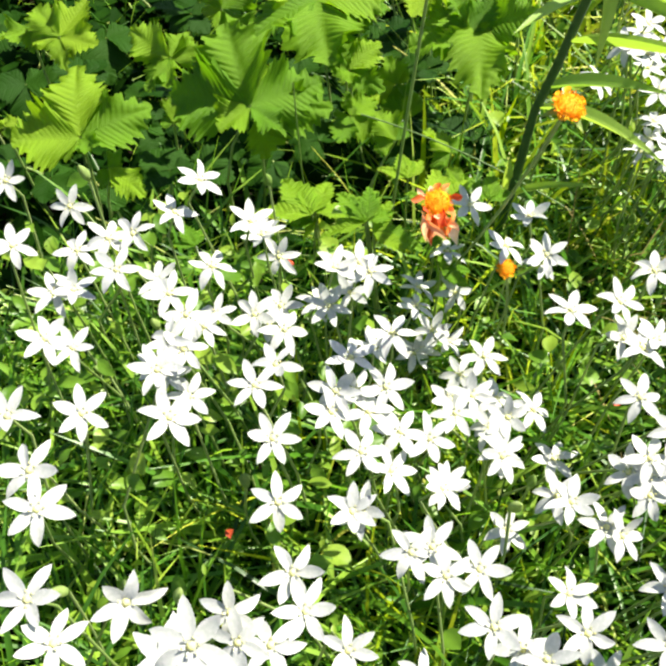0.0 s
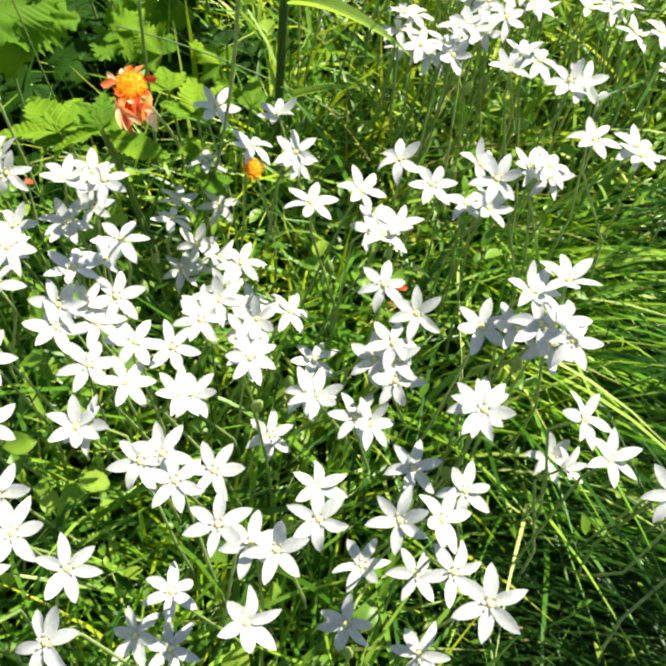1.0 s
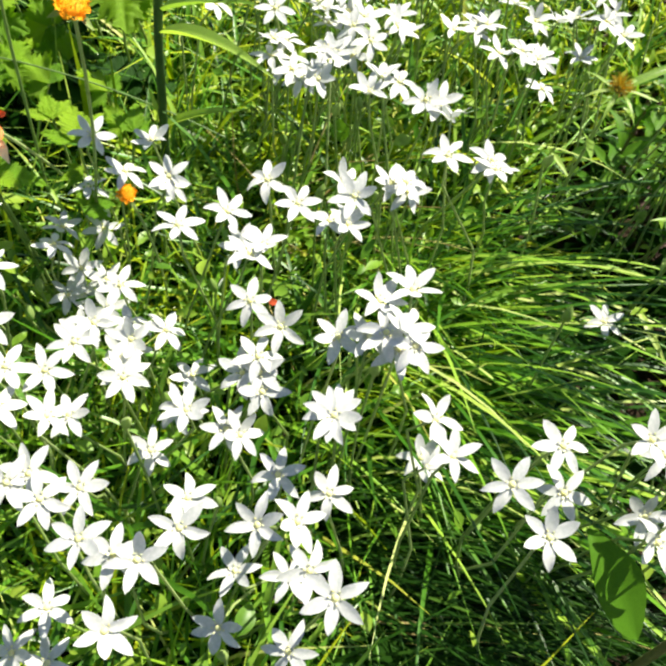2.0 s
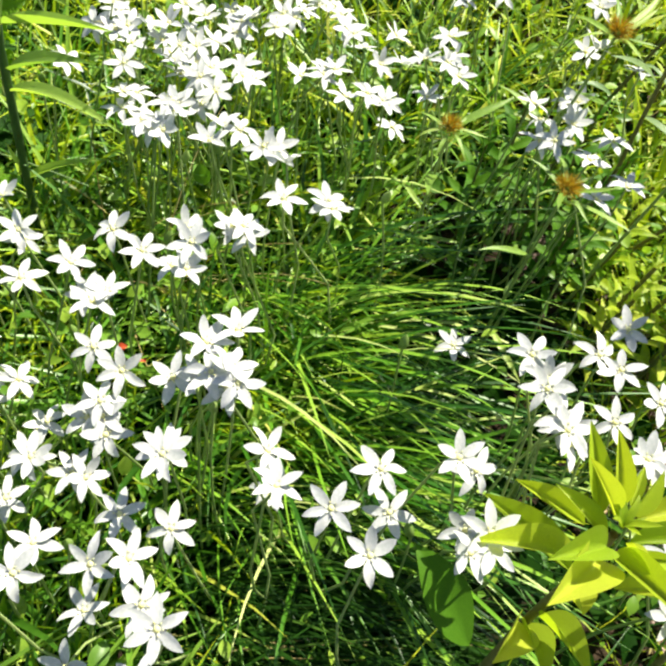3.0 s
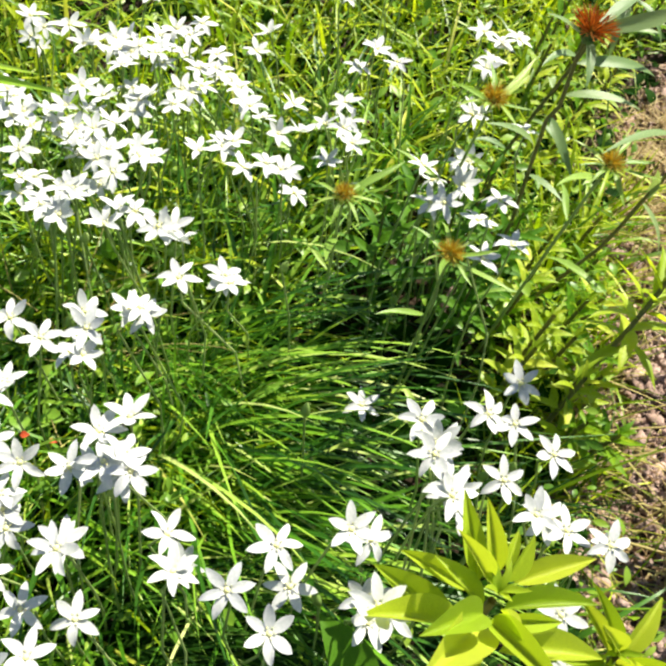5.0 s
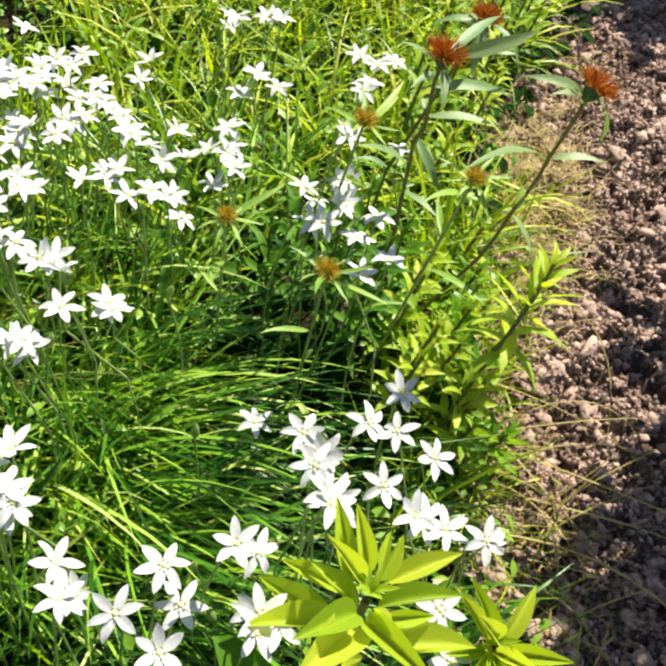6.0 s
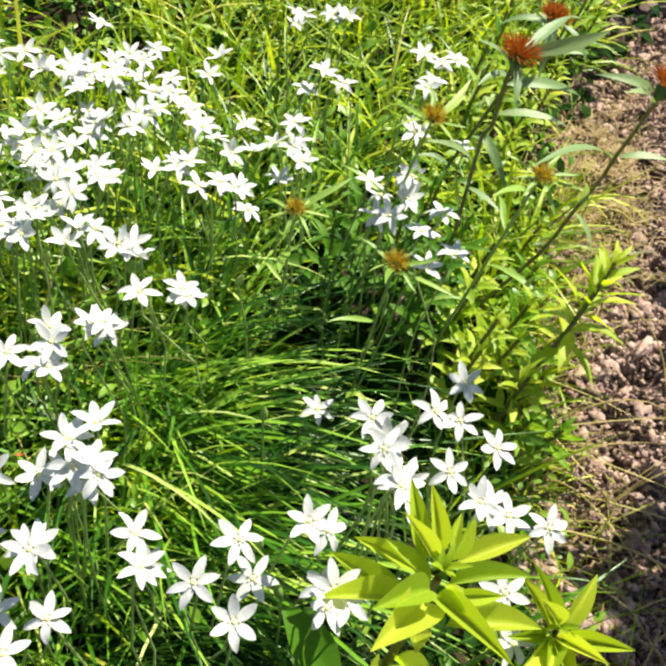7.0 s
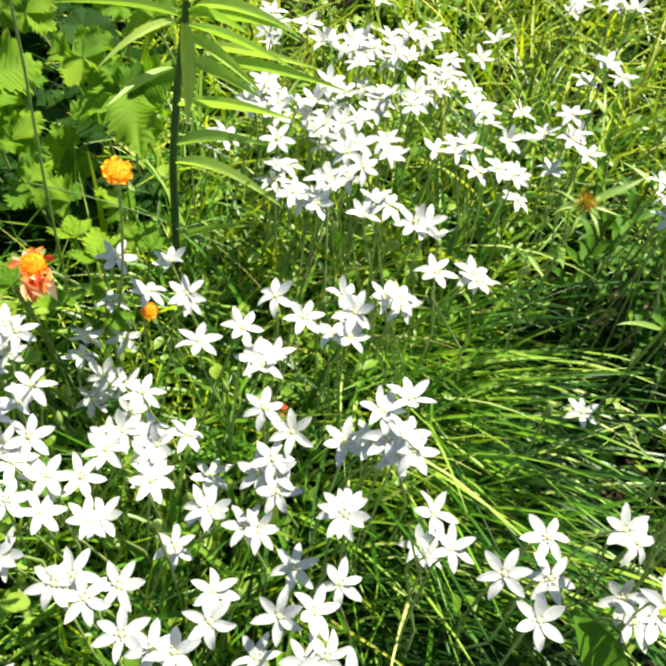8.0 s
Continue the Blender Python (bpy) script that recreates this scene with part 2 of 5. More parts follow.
def veined_arrays(width=0.8, teeth=7, tooth=0.3, pleat=0.02, fold=0.15, curl=0.3, slant=0.9, per=8, nv=11, wave=0.08, peak=0.28, seed=0):
    """A broad leaf of length 1 along +y. Side veins rise aslant from the midrib, each sunk in a groove between quilted ribs and ending in a sharp tooth."""
    r = random.Random(seed)
    nu = teeth * per + 1
    s = np.linspace(0, 1, nu)[:, None]
    v = np.linspace(-1, 1, nv)[None, :] * np.ones_like(s)
    e = math.log(0.5) / math.log(peak)
    half = width / 2 * (np.sin(np.pi * (s * 0.97 + 0.02) ** e) ** 0.7) * (1 + 0.05 * np.sin(5 * s + r.uniform(0, 6)))
    ph = (s * teeth + 0.12 * np.sign(v)) % 1.0
    saw = np.where(ph < 0.72, ph / 0.72, (1 - ph) / 0.28)
    fine = np.abs((s * teeth * 3 + 0.4) % 1.0 - 0.5) * 2
    rim = np.abs(v) ** 5
    out = half + tooth * width * 0.5 * rim * (0.8 * saw + 0.25 * fine - 0.45) * np.minimum(1, half / (0.16 * width))
    x = v * out
    y = s * 0.80 + slant * np.abs(v) * half * (1 - 0.65 * s) + 0.20 * s**2 + 0.5 * tooth * width * rim * (saw - 0.4) * (half / width)
    mid = np.minimum(1, 4 * np.abs(v)) * np.minimum(1, half / (0.2 * width))
    vein = np.abs(ph - 0.72)
    vein = np.minimum(vein, 1 - vein)
    z = pleat * np.sin(np.pi * np.clip(vein / 0.5, 0, 1)) ** 0.7 * mid - pleat * 0.8 * np.exp(-((vein / 0.10) ** 2)) * mid
    z = z + fold * np.abs(x) - curl * 0.5 * y**2 - 0.35 * curl * x**2
    z = z + 0.035 * np.sin(9 * x + r.uniform(0, 6)) * np.sin(8 * y + r.uniform(0, 6)) * np.minimum(1, 2 * np.abs(v))
    z = z + wave * np.sin(6 * s + r.uniform(0, 6)) * v * np.abs(v) * half + 0.5 * wave * np.sin(11 * s + r.uniform(0, 6)) * rim * half
    return np.stack([x, y, z], -1).reshape(-1, 3), grid_quads(nu, nv)


def leaf_mesh(name, mat, **kw):
    return mesh_of(name, *leaf_arrays(**kw), mat)


def tube_arrays(points, radii, sides=6):
    pts = [Vector(p) for p in points]
    rings = []
    for i, p in enumerate(pts):
        d = (pts[min(i + 1, len(pts) - 1)] - pts[max(i - 1, 0)]).normalized()
        a = d.orthogonal().normalized()
        b = d.cross(a)
        rings.append([p + radii[i] * (math.cos(t) * a + math.sin(t) * b) for t in np.linspace(0, 2 * math.pi, sides, endpoint=False)])
    v = np.array([[tuple(q) for q in ring] for ring in rings]).reshape(-1, 3)
    f = []
    for i in range(len(pts) - 1):
        for j in range(sides):
            k = (j + 1) % sides
            f.append((i * sides + j, i * sides + k, (i + 1) * sides + k, (i + 1) * sides + j))
    return v, np.array(f)


def bow(a, b, bulge, n=6):
    """Points from a to b, bowed by the vector bulge."""
    a, b, g = Vector(a), Vector(b), Vector(bulge)
    return [a.lerp(b, t) + g * (4 * t * (1 - t)) for t in np.linspace(0, 1, n)]


def aimed(at, toward, up=(0, 0, 1), roll=0.0):
    """A pose at a point, whose +y looks along toward and whose +z lies near up."""
    y = Vector(toward).normalized()
    z = Vector(up) - y * y.dot(Vector(up))
    z = z.normalized() if z.length > 1e-4 else y.orthogonal().normalized()
    x = y.cross(z)
    r = Matrix((x, y, z)).transposed().to_4x4()
    return Matrix.Translation(at) @ r @ Matrix.Rotation(roll, 4, "Y")


def blades(base, azim, length, lean, bend, width, segs=5, tip=0.08, floor=0.004):
    """Arrays of grass blades. lean: first angle from upright, bend: how much more by the tip, both in radians."""
    base, azim = np.asarray(base, float), np.asarray(azim, float)
    n = len(base)
    s = np.linspace(0, 1, segs + 1)
    mid = (s[:-1] + s[1:]) / 2
    th = lean[:, None] + bend[:, None] * mid[None, :] ** 1.3
    step = length[:, None] / segs
    out = np.concatenate([np.zeros((n, 1)), np.cumsum(np.sin(th) * step, 1)], 1)
    rise = np.concatenate([np.zeros((n, 1)), np.cumsum(np.cos(th) * step, 1)], 1)
    wide = width[:, None] / 2 * np.where(s < 0.35, 0.75 + 0.25 * s / 0.35, 1 - (1 - tip) * (np.maximum(s - 0.35, 0) / 0.65) ** 1.6)[None, :]
    dx, dy = np.cos(azim)[:, None], np.sin(azim)[:, None]
    wob = np.sin(s[None, :] * 5 + azim[:, None] * 3) * length[:, None] * 0.02
    cx = base[:, 0:1] + dx * out - dy * wob
    cy = base[:, 1:2] + dy * out + dx * wob
    cz = np.maximum(base[:, 2:3] + rise, floor)
    left = np.stack([cx - dy * wide, cy + dx * wide, cz + 0.45 * wide], -1)
    rib = np.stack([cx, cy, cz - 0.45 * wide + 0.001], -1)
    right = np.stack([cx + dy * wide, cy - dx * wide, cz + 0.45 * wide], -1)
    v = np.stack([left, rib, right], 2).reshape(-1, 3)
    a = (np.arange(n)[:, None] * (segs + 1) * 3 + np.arange(segs)[None, :] * 3).reshape(-1)
    return v, np.concatenate([np.stack([a + k, a + k + 1, a + k + 4, a + k + 3], -1) for k in (0, 1)])


rng = np.random.default_rng(7)


def edge_x(y):
    """Where the planted bed ends and the bare soil begins."""
    return np.interp(y, [-1.0, 0.3, 0.45, 0.6, 0.75, 0.95, 1.15, 1.36, 1.7, 3.0], [1.02, 1.06, 1.10, 1.13, 1.24, 1.36, 1.50, 1.76, 2.1, 3.2])


# ---------------------------------------------------------------- ground
def axis(lo, hi, step, far):
    inner = np.arange(lo, hi + step / 2, step)
    grow = np.cumsum(step * 1.22 ** np.arange(1, 70))
    grow = grow[grow < far]
    return np.concatenate([lo - grow[::-1], inner, hi + grow])


def lie(x, y):
    """The height of the soil."""
    h = 0.0
    for k, a in ((3.1, 0.012), (8.3, 0.012), (19.0, 0.018)):
        h += a * noise.noise((x * k, y * k, k))
    if not (0.98 < x < 2.05 and 0.1 < y < 1.5):
        return h
    for k, a in ((38.0, 0.034), (85.0, 0.020), (150.0, 0.008)):
        h += a * (0.5 - abs(noise.noise((x * k, y * k, k))) ** 0.6)
    return h


gx, gy = axis(1.05, 1.95, 0.0036, 900.0), axis(0.2, 1.4, 0.0036, 900.0)
gz = np.array([[(lie(x, y) if -3 < x < 5 and -3 < y < 5 else 0.0) - (0.04 * min(max((1.02 - x) / 0.04, 0), 1) if math.hypot((x - 0.72) / 1.28, (y - 0.93) / 1.05) < 0.98 else 0.0) for y in gy] for x in gx])
gv = np.stack([np.repeat(gx[:, None], len(gy), 1), np.repeat(gy[None, :], len(gx), 0), gz], -1)
ground = new("ground", mesh_of("ground", gv, grid_quads(len(gx), len(gy)), M_soil))
tagged(ground, "bare brown crumbly garden soil", "ground", kind="structure")

# dark brown soil of the planted bed, its colour also holding the shade between plants, heaped a little over the bare
# soil
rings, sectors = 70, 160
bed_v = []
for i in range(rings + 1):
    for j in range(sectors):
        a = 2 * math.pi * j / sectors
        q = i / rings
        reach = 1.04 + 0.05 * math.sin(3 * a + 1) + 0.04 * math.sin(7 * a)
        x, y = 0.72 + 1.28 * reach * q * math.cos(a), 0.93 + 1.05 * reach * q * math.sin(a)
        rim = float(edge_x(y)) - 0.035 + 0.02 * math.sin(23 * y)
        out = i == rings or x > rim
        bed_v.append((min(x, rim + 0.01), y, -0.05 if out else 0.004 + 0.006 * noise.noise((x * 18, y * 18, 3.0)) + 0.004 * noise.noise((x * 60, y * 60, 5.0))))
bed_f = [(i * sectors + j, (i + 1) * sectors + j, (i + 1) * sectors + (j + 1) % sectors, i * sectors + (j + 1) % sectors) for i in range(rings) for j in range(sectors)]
bed = new("bed_soil", mesh_of("bed_soil", bed_v, bed_f, M_bedsoil))
tagged(bed, "dark brown bed soil, the shade between the plants put into its colour", "soil", kind="structure")

# crumbs and clods of the bare soil
ico = bmesh.new()
bmesh.ops.create_icosphere(ico, subdivisions=1, radius=1.0)
ICO_V = np.array([tuple(v.co) for v in ico.verts])
ICO_F = np.array([[v.index for v in f.verts] for f in ico.faces])
ico.free()
ico = bmesh.new()
bmesh.ops.create_icosphere(ico, subdivisions=2, radius=1.0)
BALL_V = np.array([tuple(v.co) for v in ico.verts])
BALL_F = np.array([[v.index for v in f.verts] for f in ico.faces])
ico.free()


def lumps(n, place, size, flat=(0.5, 0.9)):
    pieces = []
    for _ in range(n):
        x, y = place()
        r = size()
        v = ICO_V * (1 + 0.5 * rng.standard_normal((len(ICO_V), 1)).clip(-1.3, 1.4)) * r
        v = v * (rng.uniform(0.5, 1.5), rng.uniform(0.6, 1.2), rng.uniform(*flat))
        a = rng.uniform(0, 6.28)
        c, s = math.cos(a), math.sin(a)
        v = v @ np.array([[c, s, 0], [-s, c, 0], [0, 0, 1]])
        pieces.append((v + (x, y, lie(x, y) + r * 0.25), ICO_F))
    return joined(pieces)


def bare_spot(reach=0.62):
    def pick():
        y = rng.uniform(0.2, 1.75)
        return float(edge_x(y)) - 0.06 + abs(rng.normal(0, reach * 0.6)), y
    return pick


OCT_V = np.array([(1, 0, 0), (-1, 0, 0), (0, 1, 0), (0, -1, 0), (0, 0, 1), (0, 0, -1)], float)
OCT_F = np.array([(0, 2, 4), (2, 1, 4), (1, 3, 4), (3, 0, 4), (2, 0, 5), (1, 2, 5), (3, 1, 5), (0, 3, 5)])


def pale_top(x, y):
    """Whether a spot stands proud of the soil round it. Pale crumbs go there, which puts lit tops and shaded hollows
    into the colour.
    """
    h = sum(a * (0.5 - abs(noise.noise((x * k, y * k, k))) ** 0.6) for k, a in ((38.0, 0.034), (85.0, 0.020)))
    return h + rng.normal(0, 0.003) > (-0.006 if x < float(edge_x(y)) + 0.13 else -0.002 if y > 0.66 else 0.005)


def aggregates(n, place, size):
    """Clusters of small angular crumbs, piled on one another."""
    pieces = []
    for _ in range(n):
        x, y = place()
        if not pale_top(x, y):
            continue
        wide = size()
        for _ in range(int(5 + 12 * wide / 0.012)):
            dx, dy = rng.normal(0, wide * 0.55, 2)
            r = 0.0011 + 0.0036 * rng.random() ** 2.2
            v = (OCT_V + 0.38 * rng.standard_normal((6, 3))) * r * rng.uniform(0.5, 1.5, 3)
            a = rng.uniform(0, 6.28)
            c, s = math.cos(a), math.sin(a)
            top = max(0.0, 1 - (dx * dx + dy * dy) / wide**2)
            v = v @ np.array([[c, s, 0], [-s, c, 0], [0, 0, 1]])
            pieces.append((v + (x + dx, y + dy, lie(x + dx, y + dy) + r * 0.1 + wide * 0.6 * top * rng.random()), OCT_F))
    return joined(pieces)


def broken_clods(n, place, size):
    """Lumps of soil with a torn, knobbly surface, lying on the pale tops."""
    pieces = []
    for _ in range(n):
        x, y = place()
        if not pale_top(x, y):
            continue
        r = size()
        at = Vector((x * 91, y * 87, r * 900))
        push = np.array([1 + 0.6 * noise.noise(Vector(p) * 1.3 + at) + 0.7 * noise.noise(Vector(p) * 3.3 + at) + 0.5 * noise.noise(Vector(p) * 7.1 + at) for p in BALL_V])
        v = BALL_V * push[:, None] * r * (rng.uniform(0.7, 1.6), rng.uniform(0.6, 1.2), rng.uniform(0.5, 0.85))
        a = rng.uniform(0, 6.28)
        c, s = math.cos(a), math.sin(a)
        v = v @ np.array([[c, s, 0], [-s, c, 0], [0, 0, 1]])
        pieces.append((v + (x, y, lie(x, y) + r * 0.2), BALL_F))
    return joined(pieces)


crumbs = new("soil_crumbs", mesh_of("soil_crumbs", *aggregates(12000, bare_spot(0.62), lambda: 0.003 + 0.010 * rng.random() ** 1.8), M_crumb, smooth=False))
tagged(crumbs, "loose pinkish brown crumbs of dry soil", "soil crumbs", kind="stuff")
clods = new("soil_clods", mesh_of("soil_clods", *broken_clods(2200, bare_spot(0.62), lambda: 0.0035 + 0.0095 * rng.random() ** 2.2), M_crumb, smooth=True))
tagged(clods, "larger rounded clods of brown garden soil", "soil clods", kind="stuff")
chips = new("bark_chips", mesh_of("bark_chips", *lumps(300, bare_spot(0.5), lambda: rng.uniform(0.002, 0.0055), (0.15, 0.35)), M_chip, smooth=False))
tagged(chips, "pale dry flakes scattered over the soil", "dry flakes", kind="stuff")

# ---------------------------------------------------------------- grasses


def meadow(n, xs, ys, keep, lengths, leans, bends, widths, azim=None):
    x, y = rng.uniform(*xs, n), rng.uniform(*ys, n)
    far = np.hypot((x - 0.72) / 1.28, (y - 0.93) / 1.05) + 0.06 * np.sin(7 * x + 2) + 0.06 * np.sin(9 * y) + rng.normal(0, 0.04, n)
    k = keep(x, y) & (far < 1)
    x, y = x[k], y[k]
    n = len(x)
    a = rng.uniform(0, 2 * np.pi, n) if azim is None else azim(x, y)
    return blades(np.stack([x, y, np.zeros(n)], -1), a, rng.uniform(*lengths, n), rng.uniform(*leans, n), rng.uniform(*bends, n), rng.uniform(*widths, n))


def inside(x, y, margin=0.0):
    return x < edge_x(y) - margin - np.abs(rng.normal(0, 0.03, len(x)))


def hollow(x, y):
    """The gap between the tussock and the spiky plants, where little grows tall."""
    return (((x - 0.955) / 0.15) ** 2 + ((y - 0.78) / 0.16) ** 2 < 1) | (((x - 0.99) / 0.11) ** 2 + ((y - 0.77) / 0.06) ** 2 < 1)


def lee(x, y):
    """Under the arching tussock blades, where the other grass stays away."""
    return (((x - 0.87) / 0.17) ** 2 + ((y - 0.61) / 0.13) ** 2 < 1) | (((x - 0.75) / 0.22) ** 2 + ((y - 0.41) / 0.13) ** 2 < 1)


def gap_behind(x, y):
    """Bare dark earth behind the white flowers."""
    return ((x - 0.67) / 0.14) ** 2 + ((y - 1.50) / 0.15) ** 2 < 1


def leafy_corner(x, y):
    """Under the crinkled leaves."""
    return (x < 0.44) & (y > 0.72 + 0.1 * np.sin(9 * x))


def front_edge(x, y):
    """The front of the bed, where fine dark grass has crowded out most of the rest."""
    return (x > 0.55) & (y < 0.57) & (rng.random(len(x)) < 0.62)


def combed(x, y):
    """Which way the blades lean: any way among the flowers, over to the bare soil round the tussock."""
    free = rng.uniform(0, 2 * np.pi, len(x))
    return np.where((x > 0.56) & (y < 0.82), np.where(y > 0.54, -0.75, -0.2) + rng.normal(0, 0.6, len(x)), free)


grass_pieces = [
    # fine green grass between the flowers
    meadow(7600, (-0.35, 1.2), (0.12, 0.9), lambda x, y: inside(x, y, 0.10) & ~hollow(x, y) & ~lee(x, y) & ~leafy_corner(x, y) & ~front_edge(x, y), (0.10, 0.22), (0.05, 0.8), (0.2, 1.7), (0.0018, 0.0048), combed),
    meadow(1500, (-0.5, 0.5), (0.75, 1.9), lambda x, y: x > -9, (0.06, 0.16), (0.1, 0.8), (0.2, 1.2), (0.0018, 0.0036)),
    # grass among the crinkled leaves near the orange flowers
    meadow(420, (0.33, 0.50), (0.74, 1.15), lambda x, y: x > 0.33, (0.10, 0.22), (0.1, 0.9), (0.2, 1.4), (0.0018, 0.0044)),
]
grass = new("meadow_grass", mesh_of("meadow_grass", *joined(grass_pieces), M_grass))
tagged(grass, "dense fresh green grass between the flowers", "grass", kind="stuff")
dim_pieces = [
    # a few fine blades standing in the lee of the tussock, and low growth in the hollow; their dark colour stands for
    # the shade there
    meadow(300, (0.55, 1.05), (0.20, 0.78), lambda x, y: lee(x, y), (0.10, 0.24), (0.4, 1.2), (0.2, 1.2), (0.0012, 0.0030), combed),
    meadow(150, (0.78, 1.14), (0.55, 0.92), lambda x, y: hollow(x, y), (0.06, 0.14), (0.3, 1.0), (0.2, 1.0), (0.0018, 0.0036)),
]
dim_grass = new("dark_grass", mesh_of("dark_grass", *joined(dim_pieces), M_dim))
tagged(dim_grass, "sparse grass coloured dark for the shade of the hollow", "grass", kind="stuff")
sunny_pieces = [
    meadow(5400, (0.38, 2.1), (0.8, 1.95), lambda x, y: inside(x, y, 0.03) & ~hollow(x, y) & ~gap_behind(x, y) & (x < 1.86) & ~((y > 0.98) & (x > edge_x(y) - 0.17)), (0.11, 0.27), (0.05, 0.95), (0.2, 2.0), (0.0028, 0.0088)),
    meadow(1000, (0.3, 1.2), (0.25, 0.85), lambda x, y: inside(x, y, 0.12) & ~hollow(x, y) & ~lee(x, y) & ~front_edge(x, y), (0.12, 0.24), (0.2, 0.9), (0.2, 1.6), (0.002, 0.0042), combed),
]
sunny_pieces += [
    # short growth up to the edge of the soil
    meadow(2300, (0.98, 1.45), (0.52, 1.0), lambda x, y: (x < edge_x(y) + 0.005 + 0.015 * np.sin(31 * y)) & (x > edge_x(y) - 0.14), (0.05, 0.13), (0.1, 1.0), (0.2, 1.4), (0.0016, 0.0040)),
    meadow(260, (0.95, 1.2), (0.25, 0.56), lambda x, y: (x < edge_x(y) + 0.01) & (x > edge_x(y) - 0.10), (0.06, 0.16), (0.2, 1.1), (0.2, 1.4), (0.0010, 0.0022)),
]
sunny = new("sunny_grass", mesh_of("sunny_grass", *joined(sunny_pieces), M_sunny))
tagged(sunny, "yellow-green grass at the back of the bed, partly brightened in colour as sunlit", "grass", kind="stuff")


def tussock(n, at, spread, aim, fan, lengths, leans, bends, widths, mat, label):
    x = at[0] + rng.normal(0, spread[0], n)
    y = at[1] + rng.normal(0, spread[1], n)
    a = aim + rng.normal(0, fan, n)
    v, f = blades(np.stack([x, y, np.zeros(n)], -1), a, rng.uniform(*lengths, n), rng.uniform(*leans, n), rng.uniform(*bends, n), rng.uniform(*widths, n), segs=8)
    ob = new("grass_tussock", mesh_of("grass_tussock", v, f, mat))
    return tagged(ob, label, "grass tussock", kind="stuff")


tussock(230, (0.69, 0.68), (0.04, 0.08), -0.80, 0.55, (0.16, 0.34), (0.35, 1.05), (0.5, 1.5), (0.0020, 0.0046), M_tuft, "long green grass tussock arching over to one side")
tussock(95, (0.70, 0.66), (0.03, 0.09), -0.72, 0.5, (0.24, 0.40), (0.35, 0.9), (0.6, 1.3), (0.0034, 0.0056), M_tuft, "broad shining grass blades in the tussock")
tussock(190, (0.68, 0.54), (0.06, 0.04), -0.75, 0.5, (0.15, 0.28), (0.45, 1.1), (0.5, 1.3), (0.0020, 0.0044), M_tuft, "dark green grass lying over towards the path edge")
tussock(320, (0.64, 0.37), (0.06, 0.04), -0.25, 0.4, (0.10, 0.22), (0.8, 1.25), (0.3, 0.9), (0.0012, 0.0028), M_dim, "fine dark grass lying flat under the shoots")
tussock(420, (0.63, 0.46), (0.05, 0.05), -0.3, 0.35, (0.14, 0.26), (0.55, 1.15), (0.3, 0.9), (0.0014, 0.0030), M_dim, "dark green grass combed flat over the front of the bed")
tussock(34, (0.585, 0.40), (0.035, 0.015), -0.15, 0.22, (0.12, 0.22), (1.0, 1.3), (0.2, 0.5), (0.0012, 0.0022), M_straw, "a few brown dry blades lying over the dark grass")
tussock(45, (1.11, 0.58), (0.03, 0.12), -0.2, 0.8, (0.08, 0.20), (0.5, 1.2), (0.4, 1.2), (0.0012, 0.0022), M_straw, "thin straw-coloured grass hanging over the soil")
tussock(5, (1.12, 0.60), (0.03, 0.05), -1.3, 0.35, (0.24, 0.36), (0.75, 1.2), (0.2, 0.9), (0.0016, 0.0026), M_straw, "long dry grass stalks arching over the bare soil")
tussock(60, (1.36, 0.98), (0.07, 0.12), 0.0, 1.0, (0.08, 0.2), (0.4, 1.2), (0.4, 1.2), (0.0012, 0.0022), M_straw, "sparse dry grass at the edge of the bed")

tussock(7, (0.665, 0.62), (0.012, 0.035), 1.2, 1.6, (0.17, 0.25), (0.05, 0.4), (0.1, 0.7), (0.0035, 0.005), M_tuft, "broad upright green blades beside the tussock")

tussock(24, (0.545, 0.785), (0.02, 0.015), -0.6, 1.3, (0.12, 0.27), (0.1, 0.7), (0.5, 1.8), (0.0012, 0.0026), M_straw, "curled dry brown grass beside the tall plant")

# matted dry growth along the edge of the bed
n = 3600
my = rng.uniform(0.2, 1.35, n)
mx = edge_x(my) + rng.normal(0.02, 0.05, n) + 0.03 * np.sin(17 * my)
mz = np.array([lie(a, b) for a, b in zip(mx, my)]) + rng.uniform(0, 0.008, n)
matted = new("dry_moss", mesh_of("dry_moss", *blades(np.stack([mx, my, mz], -1), rng.uniform(0, 6.28, n), rng.uniform(0.006, 0.024, n), rng.uniform(0.5, 1.5, n), rng.uniform(0, 1.2, n), rng.uniform(0.0012, 0.003, n), segs=4), M_moss))
tagged(matted, "matted tan dry moss and straw along the bed edge", "dry moss", kind="stuff")

n = 2800
px, py = rng.normal(1.45, 0.045, n), rng.normal(1.02, 0.085, n)
px = px + (py - 1.02) * 0.45
pz = np.array([lie(a, b) for a, b in zip(px, py)]) + rng.uniform(0.004, 0.014, n)
thatch = new("dry_thatch", mesh_of("dry_thatch", *blades(np.stack([px, py, pz], -1), rng.uniform(0, 6.28, n), rng.uniform(0.010, 0.036, n), rng.uniform(0.9, 1.5, n), rng.uniform(-0.2, 0.8, n), rng.uniform(0.001, 0.0028, n), segs=4), M_thatch))
tagged(thatch, "flattened pale tan dead grass beside the spiky flowers", "dead grass", kind="stuff")

